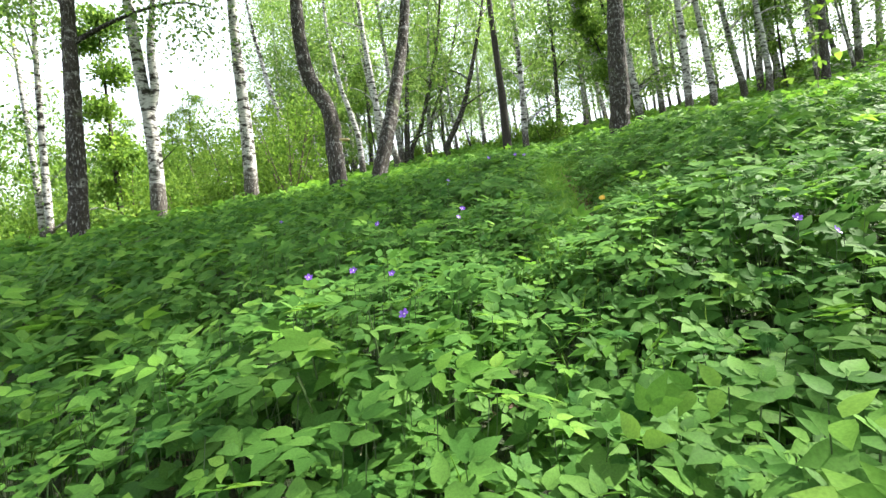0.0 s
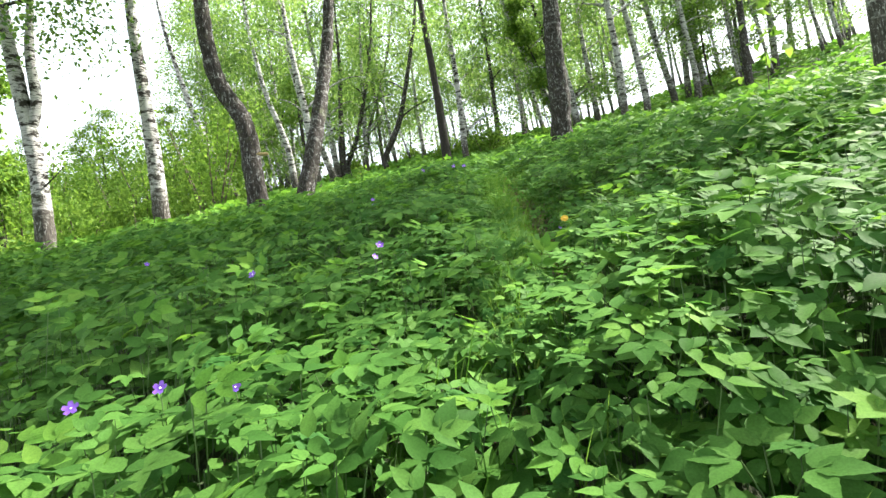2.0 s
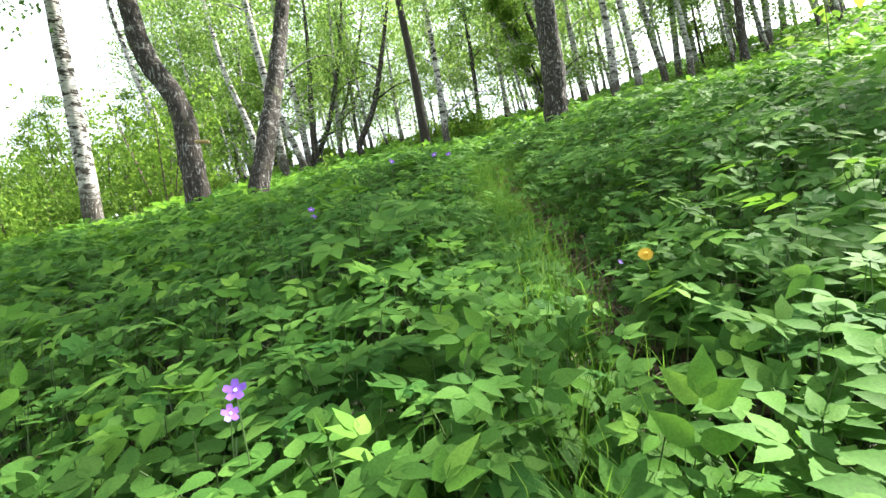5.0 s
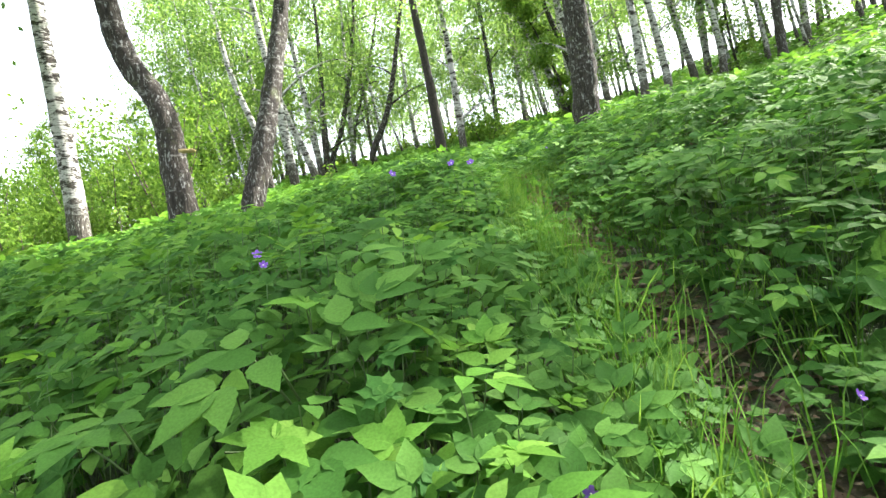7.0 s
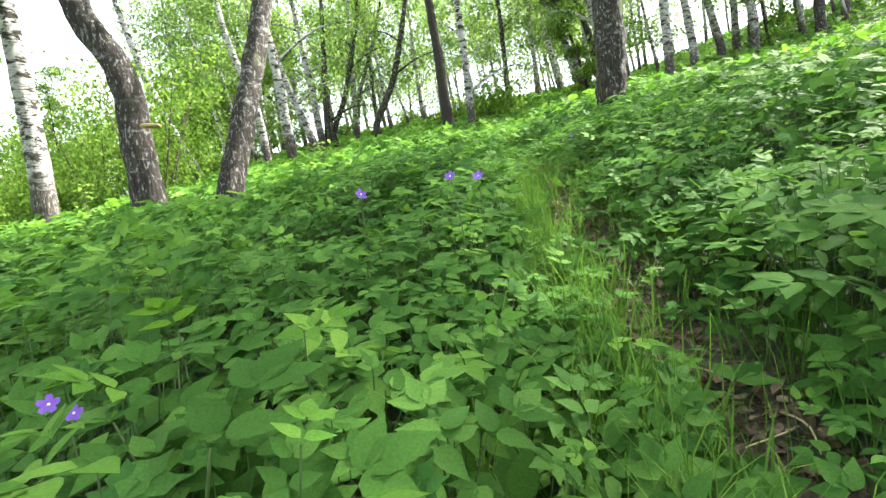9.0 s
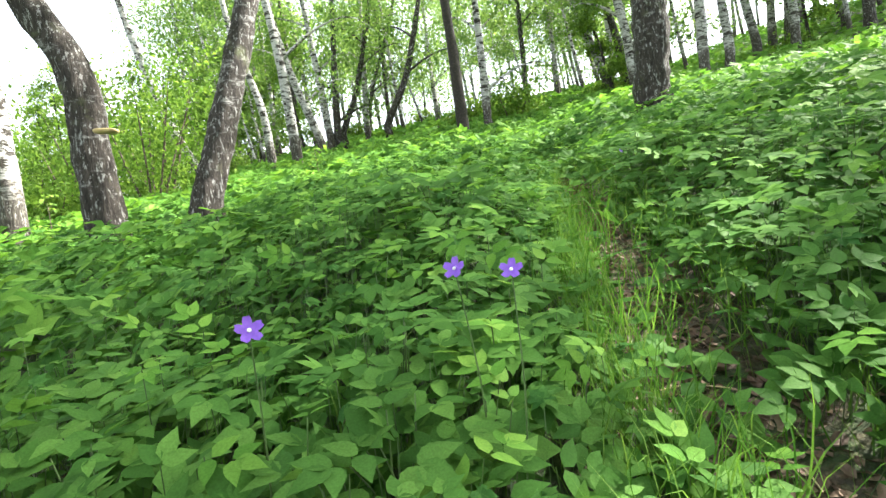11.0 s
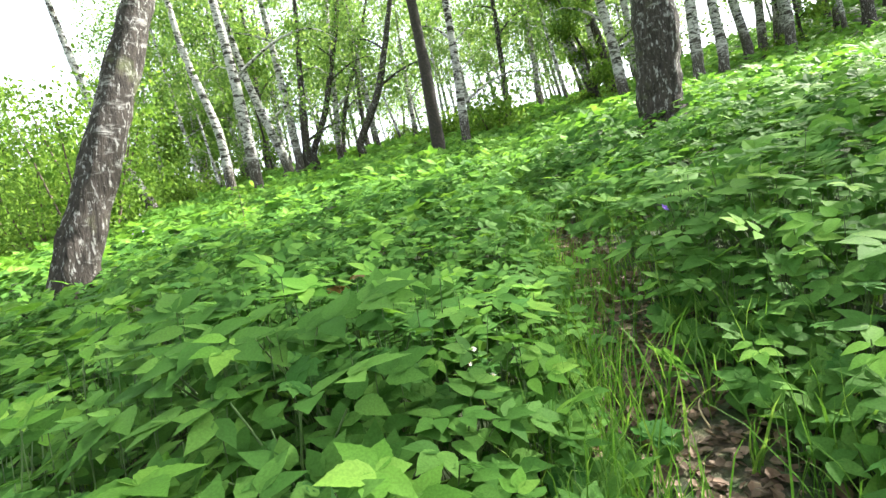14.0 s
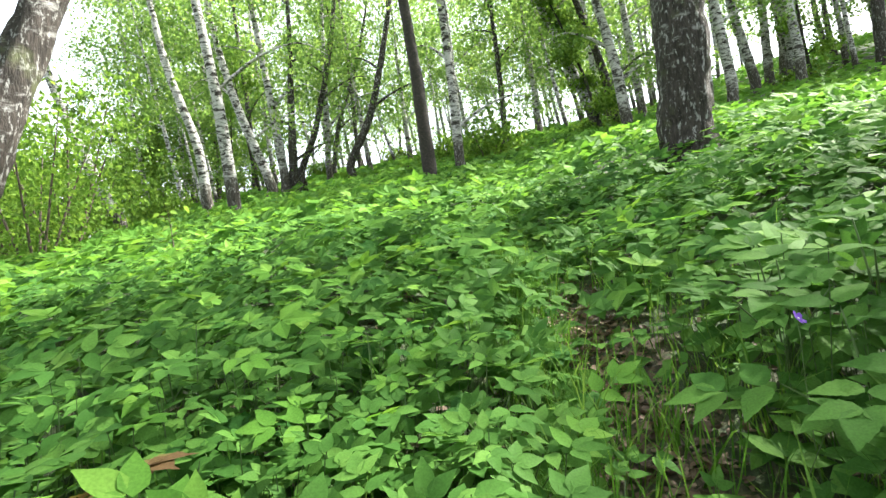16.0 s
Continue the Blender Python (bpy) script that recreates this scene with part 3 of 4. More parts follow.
def far_wood(name, label, crowns, a0, a1, lo, hi, low, top, size, material, seed):
    """The leaves of the wood beyond, too far off to tell the trees apart: rounded crowns made of clumps, with gaps and an uneven top."""
    rng = np.random.default_rng(seed)
    a, r = np.radians(rng.uniform(a0, a1, crowns)), rng.uniform(lo, hi, crowns)
    x, y = 1 + r * np.sin(a), 5 + r * np.cos(a)
    wide = rng.uniform(1.5, 2.9, crowns)
    z = ground_z(x, y) + low + (top - low) * (0.75 + 0.25 * np.sin(a * 23)) * rng.uniform(0.0, 1.0, crowns)
    d = rng.normal(0, 1, (crowns, 26, 3))
    d /= np.linalg.norm(d, axis=2, keepdims=True)
    d *= rng.uniform(0.55, 1.05, (crowns, 26, 1))
    c = np.stack([x, y, z], 1)[:, None] + d * wide[:, None, None] * (1, 1, 0.85)
    v, f = leaves_round(c.reshape(-1, 3), 16, 0.42, size, rng)
    tagged(part_mesh(name, mesh_from(name, v, f), material), label, "woodland", "", "stuff")


far_wood("far_wood_foliage", "pale green foliage of the wood beyond the crest", 100, -16, 56, 54, 76, 7.0, 23.0, 0.26, M_BIRCH_LEAF, 91)
far_wood("far_wood_foliage", "bright green foliage of the wood in the hollow", 210, -64, -14, 44, 74, 1.5, 11.5, 0.26, M_BUSH_LEAF, 92)
for t in SORTS + BUSHES:
    for o in (*t.children_recursive, t):
        bpy.data.objects.remove(o)

# ---- undergrowth ----
def leaflet(rings, wide=0.30, teeth=0.0, fold=0.05, droop=0.11):
    """A pointed oval leaflet of unit length along +y, folded at its midrib, with toothed edges."""
    s = np.linspace(0, 1, rings + 1)
    v, f = [], []
    for n, q in enumerate(s):
        w = wide * 1.12 * math.sin(math.pi * q**0.8) ** 0.9 * (1.12 - 0.42 * q) if 0 < n < rings else 0.0
        w *= 1 + teeth * (1 if n % 2 else -1)
        z = -droop * q * q
        v += [(0, q, z), (w, q - 0.03, z + fold * w / wide), (-w, q - 0.03, z + fold * w / wide)]
    for n in range(rings):
        a, b = 3 * n, 3 * n + 3
        if n == 0:
            f += [(a, b + 1, b), (a, b, b + 2)]
        elif n == rings - 1:
            f += [(a, a + 1, b), (a, b, a + 2)]
        else:
            f += [(a, a + 1, b + 1), (a, b + 1, b), (a, b, b + 2), (a, b + 2, a + 2)]
    v, f = np.array(v), np.array(f)
    used = np.unique(f)
    back = np.zeros(len(v), int)
    back[used] = np.arange(len(used))
    return v[used], back[f]


def compound(leaf, layout):
    """Leaflets at (x, y, yaw, tilt, size) rows, joined to one leaf whose stalk ends at the origin."""
    rows = np.array(layout, float)
    return spread(leaf, (turns(rows[:, 2], rows[:, 3], rows[:, 2] * 0.12, rows[:, 4]), np.stack([rows[:, 0], rows[:, 1], 0 * rows[:, 0]], 1)))


PINNATE = [(0, 0.62, 0.0, -0.05, 0.62), (0.02, 0.56, -0.85, 0.05, 0.56), (-0.02, 0.56, 0.9, 0.0, 0.54), (0.02, 0.14, -1.15, 0.05, 0.55), (-0.02, 0.14, 1.1, 0.08, 0.57)]
TERNATE = [(0, 0.1, 0.0, -0.05, 0.8), (0.02, 0.05, -1.0, 0.05, 0.72), (-0.02, 0.05, 1.05, 0.0, 0.72)]
LOBES = [(0, 0, a, -0.08, s) for a, s in ((0.0, 0.62), (0.75, 0.58), (-0.75, 0.58), (1.5, 0.5), (-1.5, 0.5), (2.25, 0.36), (-2.25, 0.36))]
FINE, MID = leaflet(5, 0.25, 0.03), leaflet(3, 0.29)
SMOOTH = leaflet(12, 0.255, 0.06)
LOW = (QUAD[0], np.array([(0, 1, 2), (0, 2, 3)]))
LOBE_FINE, LOBE_MID = leaflet(5, 0.24, 0.30, 0.04), leaflet(3, 0.26, 0.0, 0.04)
RNG = np.random.default_rng(11)
STALK = (np.array([(-0.5, 0, 0), (0.5, 0, 0), (0, 0.8, 0), (-0.5, 0, 1), (0.5, 0, 1), (0, 0.8, 1)]), np.array([(0, 1, 4), (0, 4, 3), (1, 2, 5), (1, 5, 4), (2, 0, 3), (2, 3, 5)]))


def stalks(foot, top, thick):
    """Thin three-sided stalks from foot to top."""
    way = top - foot
    n = len(foot)
    t = np.zeros((n, 3, 3))
    t[:, 0, 0] = thick
    t[:, 1, 1] = thick
    t[:, :, 2] = way
    return spread(STALK, (t, foot))


def path_gap(x, y):
    """Metres from the line walked."""
    s = np.clip((x * 2.16 + y * 10.8) / (2.16**2 + 10.8**2), 0, 1)
    return np.hypot(x - 2.16 * s, y - 10.8 * s)


def strew(density, box, keep):
    """Random places in the box (x0, y0, x1, y1) that keep(x, y) lets stand."""
    x0, y0, x1, y1 = box
    n = int(density * (x1 - x0) * (y1 - y0))
    x, y = RNG.uniform(x0, x1, n), RNG.uniform(y0, y1, n)
    ok = keep(x, y)
    return x[ok], y[ok]


def cover(x, y):
    """How thickly herbs stand: thin on the trail, uneven elsewhere."""
    open_trail = smooth01((from_trail(x, y) - 0.10) / 0.3)
    wave = 0.5 + 0.5 * np.sin(x * 1.7 + 2 * np.sin(y * 0.9)) * np.sin(y * 1.3 + x)
    return np.maximum(open_trail, 0.08) * (0.72 + 0.28 * wave)


def herb_height(x, y):
    h = 0.47 + 0.08 * np.sin(x * 2.3 + y) + 0.05 * np.sin(y * 3.1 - x * 1.2)
    return h * (0.40 + 0.60 * smooth01((from_trail(x, y) - 0.15) / 0.5)) * (0.60 + 0.40 * smooth01(path_gap(x, y) / 0.6))


def slope_turns(x, y, share=1.0, towards=0.10):
    """Turns that lean upright things towards the slope's normal and a little towards the open downhill side."""
    gx = (ground_z(x + 0.3, y) - ground_z(x - 0.3, y)) / 0.6
    gy = (ground_z(x, y + 0.3) - ground_z(x, y - 0.3)) / 0.6
    n = np.stack([-gx * share, -gy * share - towards, np.ones_like(gx)], -1)
    n /= np.linalg.norm(n, axis=-1, keepdims=True)
    e1 = np.array([1.0, 0, 0]) - n[:, :1] * n
    e1 /= np.linalg.norm(e1, axis=-1, keepdims=True)
    return np.stack([e1, np.cross(n, e1), n], -1)


def herbs(name, label, template, material, density, box, keep, size, thick, stem=True, tilt=0.32, lift=(0.5, 1.08)):
    """One sheet of leaves on stalks."""
    x, y = strew(density, box, keep)
    n = len(x)
    z = ground_z(x, y)
    h = herb_height(x, y) * RNG.uniform(*lift, n)
    yaw = RNG.uniform(0, 6.283, n)
    s = size * RNG.uniform(0.6, 1.25, n)
    top = np.stack([x, y, z + h], 1)
    t = slope_turns(x, y) @ turns(yaw, RNG.normal(0.12, tilt, n), RNG.normal(0, tilt, n), s)
    ob = tagged(part_mesh(name, mesh_from(name, *spread(template, (t, top)), stem), material), label, "undergrowth", "", "stuff")
    if stem:
        foot = np.stack([x - np.cos(yaw) * 0.05 + RNG.normal(0, 0.03, n), y + RNG.normal(0, 0.05, n), z - 0.02], 1)
        part_mesh("stalks", mesh_from("stalks", *stalks(foot, top, thick)), M_STEM, ob)
    return ob


def near_keep(x, y):
    return (path_gap(x, y) < 2.4) & (RNG.random(len(x)) < cover(x, y))


def mid_keep(x, y):
    return (path_gap(x, y) >= 2.4) & (path_gap(x, y) < 8) & (RNG.random(len(x)) < cover(x, y))


def far_keep(x, y):
    return (path_gap(x, y) >= 8) & (path_gap(x, y) < 24)


def last_keep(x, y):
    return (path_gap(x, y) >= 24) & (path_gap(x, y) < 70) & (y > -5)


PIN_F, PIN_M, PIN_L = compound(FINE, PINNATE), compound(MID, PINNATE), compound(LOW, PINNATE)
TER_F, TER_M, TER_L = compound(FINE, TERNATE), compound(MID, TERNATE), compound(LOW, TERNATE)
PAL_F, PAL_M = compound(LOBE_FINE, LOBES), compound(LOBE_MID, LOBES)
NEAR, MIDDLE, FAR, LAST = (-2.4, -0.6, 4.6, 13.3), (-7.5, -2.5, 10.5, 19), (-23, 0, 26, 35), (-50, 8, 55, 70)
herbs("ground_elder_leaves", "dense green ground elder leaves on the slope", PIN_F, M_ELDER, 60, NEAR, near_keep, 0.152, 0.0035)
herbs("three_part_leaves", "three-part green herb leaves on thin stalks", TER_F, M_ELDER, 78, NEAR, near_keep, 0.122, 0.003)
herbs("young_herb_leaves", "light green young herb leaves in the undergrowth", PIN_F, M_YOUNG, 10, NEAR, near_keep, 0.155, 0.0035, True, 0.3, (0.9, 1.3))
herbs("lobed_leaves", "deeply lobed green leaves in the undergrowth", PAL_F, M_LOBED, 18, NEAR, near_keep, 0.135, 0.003)
herbs("low_herb_leaves", "low green herb leaves close to the soil", TER_M, M_ELDER, 95, NEAR, near_keep, 0.16, 0.003, False, 0.3, (0.25, 0.75))
herbs("ground_elder_leaves", "green ground elder covering the hillside", PIN_M, M_ELDER, 32, MIDDLE, mid_keep, 0.17, 0.004, False)
herbs("three_part_leaves", "three-part green herb leaves on the hillside", TER_M, M_ELDER, 46, MIDDLE, mid_keep, 0.16, 0.004, False)
herbs("young_herb_leaves", "light green young herb leaves on the hillside", TER_M, M_YOUNG, 12, MIDDLE, mid_keep, 0.18, 0.004, False, 0.3, (0.9, 1.3))
herbs("low_herb_leaves", "low green herb leaves covering the hillside soil", TER_L, M_ELDER, 70, MIDDLE, mid_keep, 0.2, 0.004, False, 0.3, (0.15, 0.6))
herbs("lobed_leaves", "lobed green leaves on the hillside", PAL_M, M_LOBED, 8, MIDDLE, mid_keep, 0.18, 0.004, False)
herbs("ground_elder_leaves", "green herbs covering the far slope", TER_L, M_ELDER, 20, FAR, far_keep, 0.3, 0.004, False)
herbs("young_herb_leaves", "light green herbs on the far slope", TER_L, M_YOUNG, 12, FAR, far_keep, 0.28, 0.004, False, 0.35, (0.8, 1.4))
herbs("ground_elder_leaves", "green herbs between the far birches", TER_L, M_YOUNG, 6.0, LAST, last_keep, 0.48, 0.004, False, 0.35, (0.8, 1.5))

# grass beside the trail and in tufts
BLADE = (np.array([(-0.5, 0, 0), (0.5, 0, 0), (0.42, 0.05, 0.4), (-0.42, 0.05, 0.4), (0.28, 0.18, 0.75), (-0.28, 0.18, 0.75), (0, 0.42, 1.0)]), np.array([(0, 1, 2), (0, 2, 3), (3, 2, 4), (3, 4, 5), (5, 4, 6)]))


def grass(density, box, keep, size, label):
    x, y = strew(density, box, keep)
    n = len(x)
    yaw = RNG.uniform(0, 6.283, n)
    h = size * RNG.uniform(0.45, 1.25, n)
    t = turns(yaw, RNG.normal(-0.1, 0.22, n), RNG.normal(0, 0.15, n), np.ones(n))
    t[:, :, 0] *= RNG.uniform(0.004, 0.008, n)[:, None]
    t[:, :, 1] *= h[:, None]
    t[:, :, 2] *= h[:, None]
    v, f = spread(BLADE, (t, np.stack([x, y, ground_z(x, y) - 0.01], 1)))
    tagged(part_mesh("grass", mesh_from("grass", v, f), M_GRASS), label, "grass", "", "stuff")


def verge(x, y):
    off = x - trail_x(y)
    p = np.exp(-(((off + 0.33) / 0.17) ** 2)) * 0.9 + np.exp(-(((off - 0.4) / 0.15) ** 2)) * 0.25 + 0.03
    return (y > 3.4) & (RNG.random(len(x)) < p)


grass(1300, (-0.8, 3.0, 5.2, 19.0), verge, 0.36, "fine green grass along the trodden trail")
grass(70, (-2.6, -2, 4.8, 13), lambda x, y: RNG.random(len(x)) < 0.7, 0.36, "scattered grass blades among the herbs")

# dead leaves and straw on the trail
CURL = (np.array([(0, 0, 0), (0.32, 0.3, 0.14), (0.28, 0.7, 0.1), (0, 1, 0.05), (-0.28, 0.7, 0.16), (-0.32, 0.3, 0.08), (0, 0.5, -0.02)]), np.array([(6, 0, 1), (6, 1, 2), (6, 2, 3), (6, 3, 4), (6, 4, 5), (6, 5, 0)]))


def litter():
    def keep(x, y):
        return (RNG.random(len(x)) < 0.06 + np.exp(-((from_trail(x, y) / 0.24) ** 2)))

    x, y = strew(1100, (-1.5, 2.0, 4.8, 15.5), keep)
    n = len(x)
    t = turns(RNG.uniform(0, 6.283, n), RNG.normal(0, 0.35, n), RNG.normal(0, 0.4, n), RNG.uniform(0.025, 0.07, n))
    v, f = spread(CURL, (t, np.stack([x, y, ground_z(x, y) + RNG.uniform(0.0, 0.02, n)], 1)))
    tagged(part_mesh("leaf_litter", mesh_from("leaf_litter", v, f), M_LITTER), "dry brown fallen leaves on the trail", "leaf litter", "", "stuff")


litter()

# ---- single herbs beside the path ----
def herb_plant(name, label, template, material, seed, leaves, size, tall, spread_m):
    """One herb: a bundle of stems, and its leaves as parts."""
    rng = np.random.default_rng(seed)
    tips, feet = [], []
    for n in range(leaves):
        a = n * 2.4 + rng.uniform(-0.4, 0.4)
        r = spread_m * (0.25 + 0.75 * (n + 0.5) / leaves)
        tips.append((math.cos(a) * r, math.sin(a) * r, tall * (1.08 - 0.42 * (n / leaves)) + rng.uniform(-0.02, 0.02), a))
        feet.append((math.cos(a) * 0.012, math.sin(a) * 0.012, -0.03))
    plant = new(name)
    tagged(plant, label, "herb", name.replace("_", " ") + "s beside the trail")
    for (x, y, z, a), f in zip(tips, feet):
        bend = glide([(*f, 0.003), (x * 0.3, y * 0.3, z * 0.6, 0.0026), (x, y, z, 0.0018)], 6)
        part_mesh("stalk", mesh_from("stalk", *tube(bend[:, :3], bend[:, 3], 4), True), M_STEM, plant)
    for x, y, z, a in tips:
        s = size * rng.uniform(0.85, 1.15)
        t = turns(np.array([a - math.pi / 2]), np.array([rng.normal(0.18, 0.16)]), np.array([rng.normal(0, 0.15)]), np.array([s]))[0]
        part_mesh("leaf", mesh_from("leaf", template[0] @ t.T + (x, y, z), template[1], True), material, plant)
    return plant


STAR = [(0, 0.02, a, 0.1, s) for a, s in ((0.0, 0.62), (1.05, 0.55), (-1.1, 0.56), (2.1, 0.5), (-2.15, 0.52), (3.1, 0.42))]
STAR_F = compound(SMOOTH, STAR)
PIN_S, TER_S = compound(SMOOTH, PINNATE), compound(SMOOTH, TERNATE)
KINDS = [
    herb_plant("ground_elder", "ground elder with broad toothed green leaflets", PIN_S, M_ELDER, 1, 6, 0.155, 0.33, 0.17),
    herb_plant("ground_elder", "ground elder with broad toothed green leaflets", PIN_S, M_ELDER, 2, 6, 0.16, 0.36, 0.15),
    herb_plant("ground_elder", "ground elder with broad toothed green leaflets", TER_S, M_ELDER, 3, 7, 0.13, 0.30, 0.16),
    herb_plant("star_leaved_herb", "light green herb with leaves spread like a star", STAR_F, M_YOUNG, 4, 3, 0.155, 0.36, 0.06),
    herb_plant("cranesbill", "cranesbill with deeply lobed dark green leaves", PAL_F, M_LOBED, 5, 5, 0.15, 0.26, 0.13),
    herb_plant("cranesbill", "cranesbill with deeply lobed dark green leaves", PAL_F, M_LOBED, 6, 5, 0.14, 0.30, 0.15),
    herb_plant("broad_leaved_herb", "herb with upright smooth oval green leaves", compound(SMOOTH, [(0, 0, 0.0, 0.75, 1.0)]), M_ELDER, 7, 5, 0.17, 0.16, 0.05),
]
made = 0
while made < 300:
    y = RNG.uniform(1.4, 13.4)
    x = 0.2 * y + RNG.normal(0.2, 0.95)
    if float(from_trail(np.array(x), np.array(y))) < 0.3 and RNG.random() < 0.85 or float(path_gap(x, y)) < 0.22:
        continue
    s = float(herb_height(np.array([x]), np.array([y]))[0]) / 0.40 * RNG.uniform(0.9, 1.2)
    kind = KINDS[RNG.choice(7, p=[0.24, 0.20, 0.18, 0.13, 0.09, 0.08, 0.08])]
    lean = Matrix(slope_turns(np.array([x]), np.array([y]), 0.7)[0].tolist()).to_4x4()
    place = Matrix.Translation((x, y, float(ground_z(x, y)))) @ lean @ pose(0, 0, 0, RNG.normal(0, 5), RNG.normal(0, 5), RNG.uniform(0, 360))
    copy_thing(kind, place @ Matrix.Diagonal((s, s, s, 1)))
    made += 1
for k in KINDS:
    for o in (*k.children_recursive, k):
        bpy.data.objects.remove(o)

withered = herb_plant("withered_herb", "withering herb with lobed red-brown and yellow leaves", PAL_F, M_WITHERED, 9, 3, 0.17, 0.52, 0.12)
withered.location = (1.55, 11.97, float(ground_z(1.55, 11.97)))


# ---- flowers ----
def petal(wide, long, notch=0.0, cup=0.25):
    """A petal of unit scale along +y, cupped."""
    v, f = [], []
    for n in range(5):
        q = n / 4
        w = wide * (0.25 + 0.75 * math.sin(math.pi * (0.12 + 0.62 * q))) * (0.75 if n == 4 else 1)
        for k in (-1, 0, 1):
            v.append((w * k, long * q - (notch if n == 4 and k == 0 else 0), cup * long * q * q + 0.06 * abs(k) * wide))
    for n in range(4):
        for k in range(2):
            a = 3 * n + k
            f.append((a, a + 1, a + 4, a + 3))
    return np.array(v), np.array(f)


def ball(radius, flat=0.6):
    bm = bmesh.new()
    bmesh.ops.create_icosphere(bm, subdivisions=2, radius=radius)
    v = np.array([tuple(q.co) for q in bm.verts]) * (1, 1, flat)
    f = np.array([[q.index for q in p.verts] for p in bm.faces])
    bm.free()
    return v, f


def flower(name, label, category, petals, shape, size, petal_material, heart, heart_material, stem_high):
    """A stem with a head of petals that looks up; its origin is at the foot."""
    rows = glide([(0, 0, -0.03, 0.0022), (0.015, 0.01, stem_high * 0.5, 0.002), (0, 0, stem_high, 0.0014)], 8)
    plant = part_mesh(name, mesh_from("stem", *tube(rows[:, :3], rows[:, 3], 5), True), M_STEM)
    tagged(plant, label, category)
    tilt = Matrix.Rotation(radians(55), 3, "X")
    tilt = np.array(tilt)
    for n in range(petals):
        a = 2 * math.pi * n / petals
        t = tilt @ turns(np.array([a]), np.zeros(1), np.zeros(1), np.array([size]))[0]
        part_mesh("petal", mesh_from("petal", shape[0] @ t.T + (0, 0, stem_high), shape[1], True), petal_material, plant)
    hv, hf = ball(heart * size)
    part_mesh("flower_centre", mesh_from("flower_centre", (hv + (0, 0, heart * size * 0.4)) @ tilt.T + (0, 0, stem_high), hf, True), heart_material, plant)
    return plant


def set_flowers(maker, places, group, low, high, stem_high=0.57):
    first = maker
    tagged(first, "", "", group)
    for x, y, *head in places:
        g = float(ground_z(x, y))
        s = min(max((head[0] - g) / stem_high, 0.7), 1.35) if head else RNG.uniform(low, high)
        copy_thing(first, pose(x, y, g, RNG.normal(0, 4), RNG.normal(0, 4), RNG.uniform(-40, 40)) @ Matrix.Diagonal((s, s, s, 1)))
    for o in (*first.children_recursive, first):
        bpy.data.objects.remove(o)


PURPLE_AT = ((-0.52, 4.4), (-0.33, 3.09), (-0.59, 3.1), (-0.74, 3.06), (-0.21, 2.13), (0.18, 4.51), (0.1, 4.57), (0.1, 7.25), (0.06, 7.35), (0.81, 8.62, 2.61), (1.45, 8.72, 2.73), (1.39, 8.84, 2.75), (-2.05, 6.26, 1.39), (1.76, 2.55), (1.76, 2.3), (-2.99, 19.85), (-3.3, 20.1), (3.32, 12.11, 3.15))
set_flowers(flower("cranesbill_flower", "violet five-petalled cranesbill flower on a thin stem", "flower", 5, petal(0.34, 1.0, 0.04), 0.024, M_PURPLE, 0.16, M_WHITE, 0.57), PURPLE_AT, "violet flowers", 0.92, 1.08)
set_flowers(flower("cranesbill_flower", "small violet cranesbill flower low beside the trail", "flower", 5, petal(0.34, 1.0, 0.04), 0.019, M_PURPLE, 0.16, M_WHITE, 0.27), ((1.12, 5.95), (1.08, 5.8), (1.85, 5.9)), "low violet flowers", 0.9, 1.05)
WHITE_AT = ((2.04, 11.52), (2.21, 11.5), (1.99, 11.33), (2.1, 11.26), (1.16, 9.25), (0.9, 9.57), (-1.83, 2.25), (-1.95, 2.3), (2.44, 12.08), (1.5, 9.7), (1.62, 9.35), (1.3, 9.6))
set_flowers(flower("stitchwort_flower", "small white star-shaped flower on a thin stem", "flower", 8, petal(0.16, 1.0, 0.0, 0.12), 0.012, M_WHITE, 0.16, M_HEART, 0.28), WHITE_AT, "white flowers", 0.9, 1.1)
set_flowers(flower("yellow_daisy", "yellow daisy-like flower on a tall stem", "flower", 16, petal(0.14, 1.0, 0.05, 0.05), 0.034, M_YELLOW, 0.3, M_HEART, 0.40), ((1.7, 5.43),), "yellow flowers", 1.0, 1.01)


# ---- bracket fungus on the bent birch ----
def bracket(x, y, z):
    v, f = [], []
    for layer, (r, h) in enumerate(((0.05, -0.045), (0.14, -0.03), (0.175, 0.0), (0.16, 0.018), (0.06, 0.035))):
        for k in range(13):
            a = math.pi * (k / 12) - math.pi * 0.25
            w = r * (1 + 0.08 * math.sin(5 * a + layer))
            v.append((math.cos(a - math.pi / 2) * w, math.sin(a - math.pi / 2) * w * 0.8, h))
    for layer in range(4):
        for k in range(12):
            a = layer * 13 + k
            f.append((a, a + 1, a + 14, a + 13))
    ob = part_mesh("bracket_fungus", mesh_from("bracket_fungus", v, f, True), M_FUNGUS)
    ob.location = (x, y, z)
    return tagged(ob, "tan bracket fungus growing on a birch trunk", "fungus")


bracket(-2.70, 14.60, 4.24)


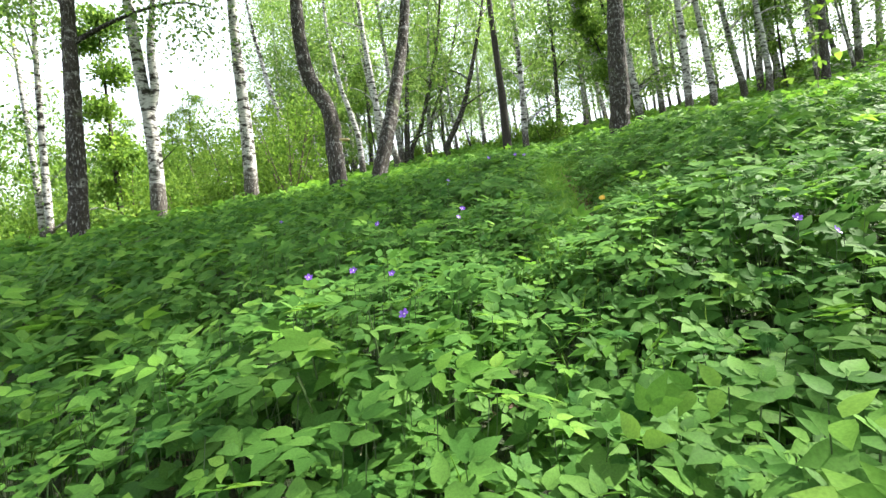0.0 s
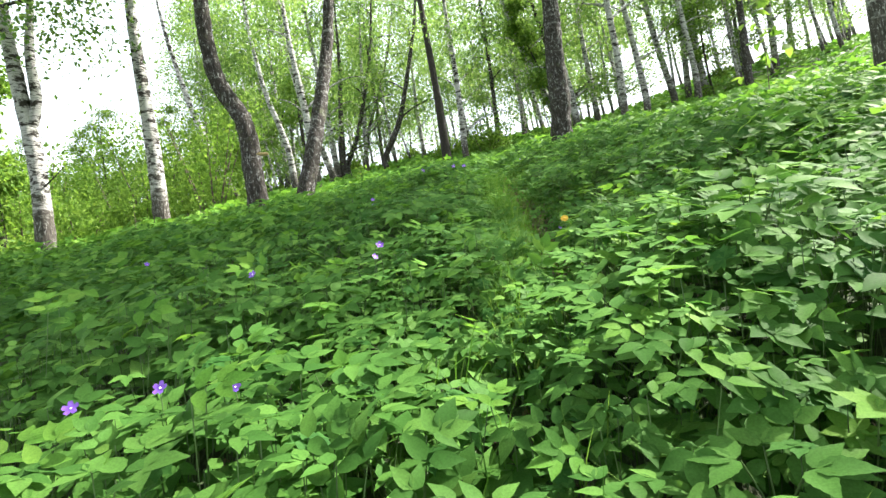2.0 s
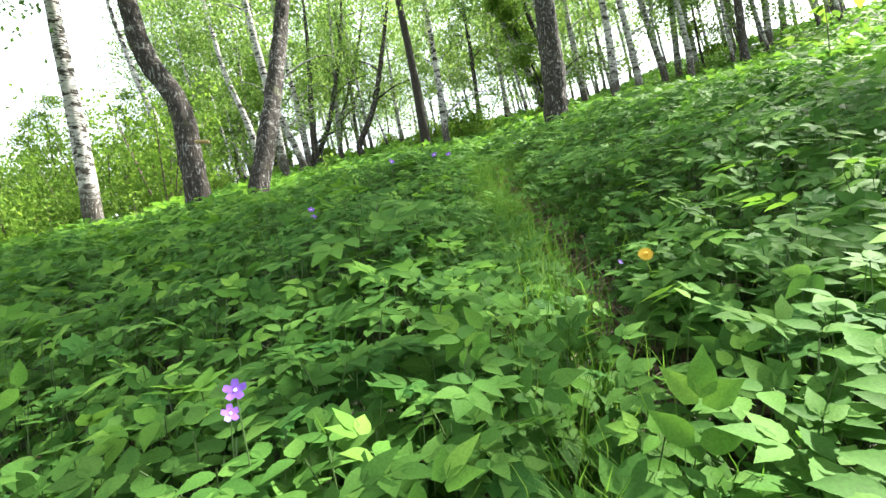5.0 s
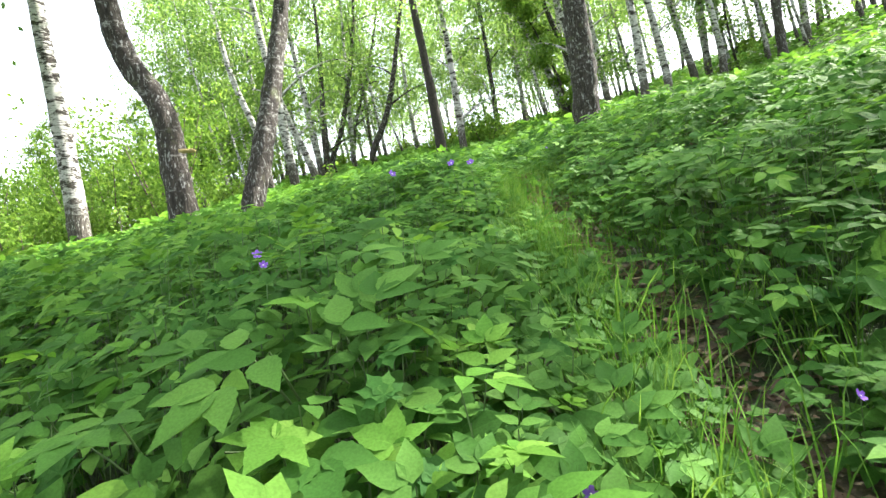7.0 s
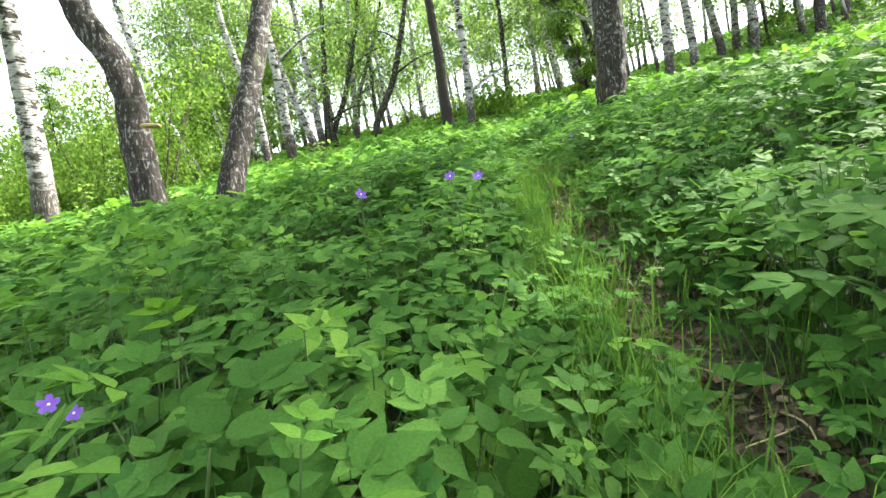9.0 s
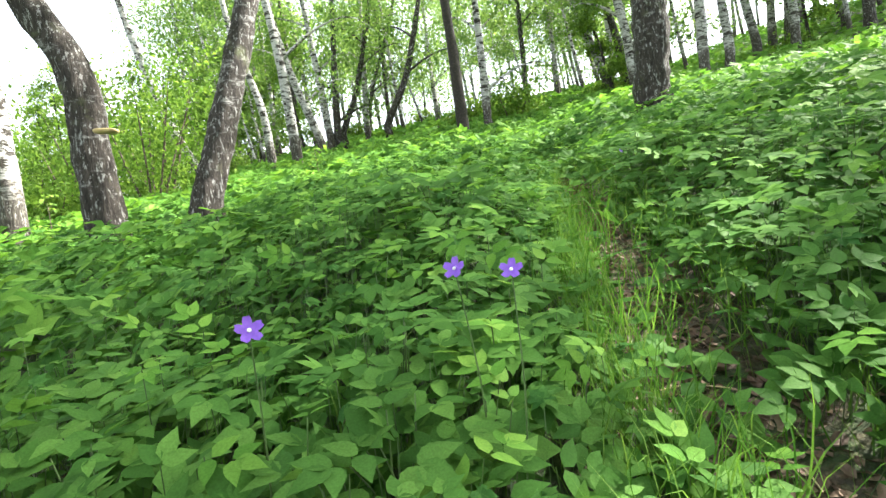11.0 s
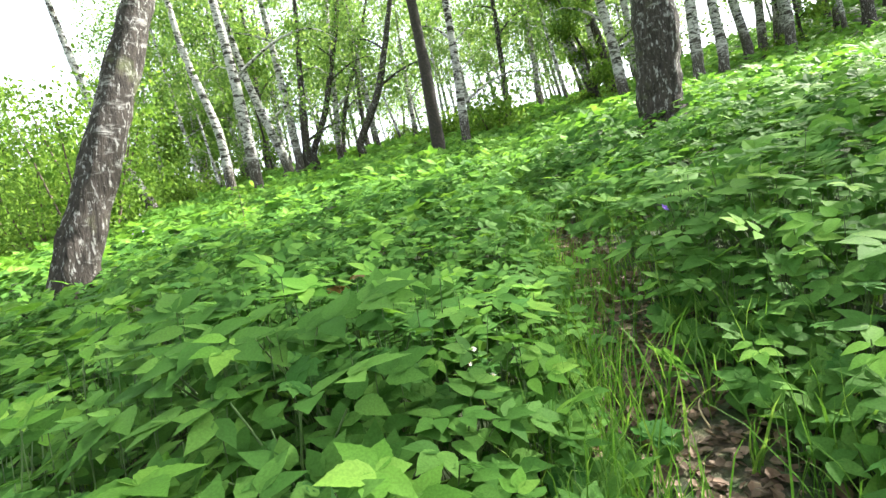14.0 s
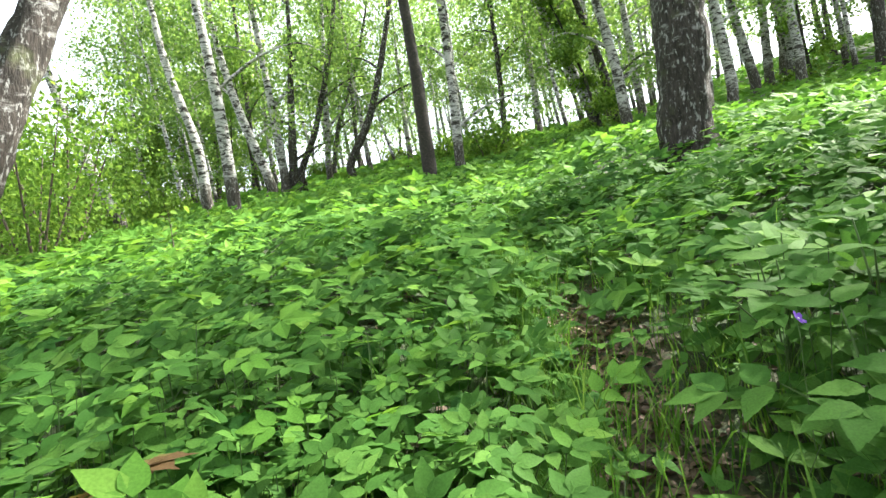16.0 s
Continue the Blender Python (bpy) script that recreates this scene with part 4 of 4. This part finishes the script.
# ---- old root stump beside the leaning birch ----
def stump(x, y):
    g = float(ground_z(x, y))
    v, f = [], []
    for n, (h, r) in enumerate(((-0.2, 0.34), (0.0, 0.3), (0.12, 0.25), (0.22, 0.2), (0.27, 0.12), (0.26, 0.02))):
        for k in range(20):
            a = 2 * math.pi * k / 20
            q = Vector((math.cos(a) * 1.7, math.sin(a) * 1.7, h * 6))
            w = r * (1 + 0.35 * noise.noise(q) + 0.2 * noise.noise(q * 2.3))
            v.append((math.cos(a) * w * 1.25, math.sin(a) * w, h + 0.05 * noise.noise(q * 1.9)))
    for n in range(5):
        for k in range(20):
            a, b = n * 20 + k, n * 20 + (k + 1) % 20
            f.append((a, b, b + 20, a + 20))
    ob = part_mesh("tree_stump", mesh_from("tree_stump", v, f, True), M_DARK)
    ob.location = (x, y, g)
    return tagged(ob, "low dark rotten root stump beside a birch", "stump")


stump(-2.45, 15.95)


# ---- saplings ----
def sapling(x, y, tall, seed, leaf):
    rng = np.random.default_rng(seed)
    rows = glide([(0, 0, -0.1, 0.009), (0.05, 0.02, tall * 0.5, 0.007), (0.0, 0.05, tall, 0.002)], 14)
    ob = part_mesh("sapling", mesh_from("sapling", *tube(rows[:, :3], rows[:, 3], 6), True), M_TWIG)
    ob.location = (x, y, float(ground_z(x, y)))
    tagged(ob, "thin sapling with bright green broad leaves", "sapling", "saplings on the slope")
    for n in range(9):
        p = rows[4 + n % 10]
        a = n * 2.4
        d = np.array([math.cos(a), math.sin(a), 0.35])
        reach = rng.uniform(0.2, 0.45) * tall / 1.8
        twig = glide([(*p[:3], 0.004), (*(p[:3] + d * reach), 0.0015)], 4)
        t = part_mesh("twig", mesh_from("twig", *tube(twig[:, :3], twig[:, 3], 4), True), M_TWIG, ob)
        for _ in range(4):
            q = twig[rng.integers(1, 4), :3] + rng.normal(0, 0.04, 3)
            m = turns(rng.uniform(0, 6.283, 1), rng.normal(-0.4, 0.3, 1), rng.normal(0, 0.3, 1), np.array([leaf * rng.uniform(0.7, 1.2)]))[0]
            part_mesh("leaf", mesh_from("leaf", FINE[0] * (1.3, 1, 1) @ m.T + q, FINE[1], True), M_BUSH_LEAF, t)


sapling(7.3, 9.7, 2.3, 61, 0.2)
sapling(-0.38, 17.06, 1.1, 62, 0.10)
sapling(-6.4, 15.6, 1.5, 63, 0.10)
sapling(-5.2, 17.0, 1.2, 64, 0.10)


# ---- dry stems and twigs ----
def dry_stem(x, y, long, yaw, rise, material, name, label):
    rows = glide([(0, 0, 0.0, 0.004), (long * 0.5, 0.02, rise * 0.6 + 0.01, 0.0035), (long, -0.02, rise + 0.005, 0.002)], 8)
    ob = part_mesh(name, mesh_from(name, *tube(rows[:, :3], rows[:, 3], 5), True), material)
    gx = float(ground_z(x + 0.05 * math.cos(yaw), y + 0.05 * math.sin(yaw)) - ground_z(x, y)) / 0.05
    ob.matrix_basis = pose(x, y, float(ground_z(x, y)) + 0.004, 0, -math.degrees(math.atan(gx)), math.degrees(yaw))
    tagged(ob, label, "twig", "dry stems on the trail")


for n in range(46):
    y = RNG.uniform(4.0, 14.0)
    x = float(trail_x(y)) + RNG.normal(0, 0.22)
    straw = n % 3
    dry_stem(x, y, RNG.uniform(0.12, 0.4), RNG.uniform(0, 6.283), RNG.uniform(0.0, 0.12) if straw else 0.0, M_STRAW if straw else M_TWIG, "dry_stalk" if straw else "twig", "dry straw-coloured stalk on the trail" if straw else "thin brown twig lying on the trail")


# tall grass stems with arching blades
def grass_tuft(x, y, seed, tall):
    rng = np.random.default_rng(seed)
    n = 9
    t = turns(rng.uniform(0, 6.283, n), rng.normal(-0.15, 0.2, n), rng.normal(0, 0.15, n), np.ones(n))
    t[:, :, 0] *= rng.uniform(0.006, 0.012, n)[:, None]
    h = tall * rng.uniform(0.6, 1.15, n)
    t[:, :, 1] *= h[:, None]
    t[:, :, 2] *= h[:, None]
    v, f = spread(BLADE, (t, rng.normal(0, 0.02, (n, 3)) * (1, 1, 0)))
    ob = part_mesh("grass_tuft", mesh_from("grass_tuft", v, f), M_GRASS)
    ob.location = (x, y, float(ground_z(x, y)) - 0.01)
    tagged(ob, "tuft of broad green grass blades", "grass", "grass tufts on the slope")


for n in range(70):
    y = RNG.uniform(1.0, 13.5)
    x = 0.2 * y + RNG.normal(0.3, 0.9)
    x += 0.3 if float(path_gap(x, y)) < 0.2 else 0
    grass_tuft(x, y, 700 + n, RNG.uniform(0.28, 0.48))
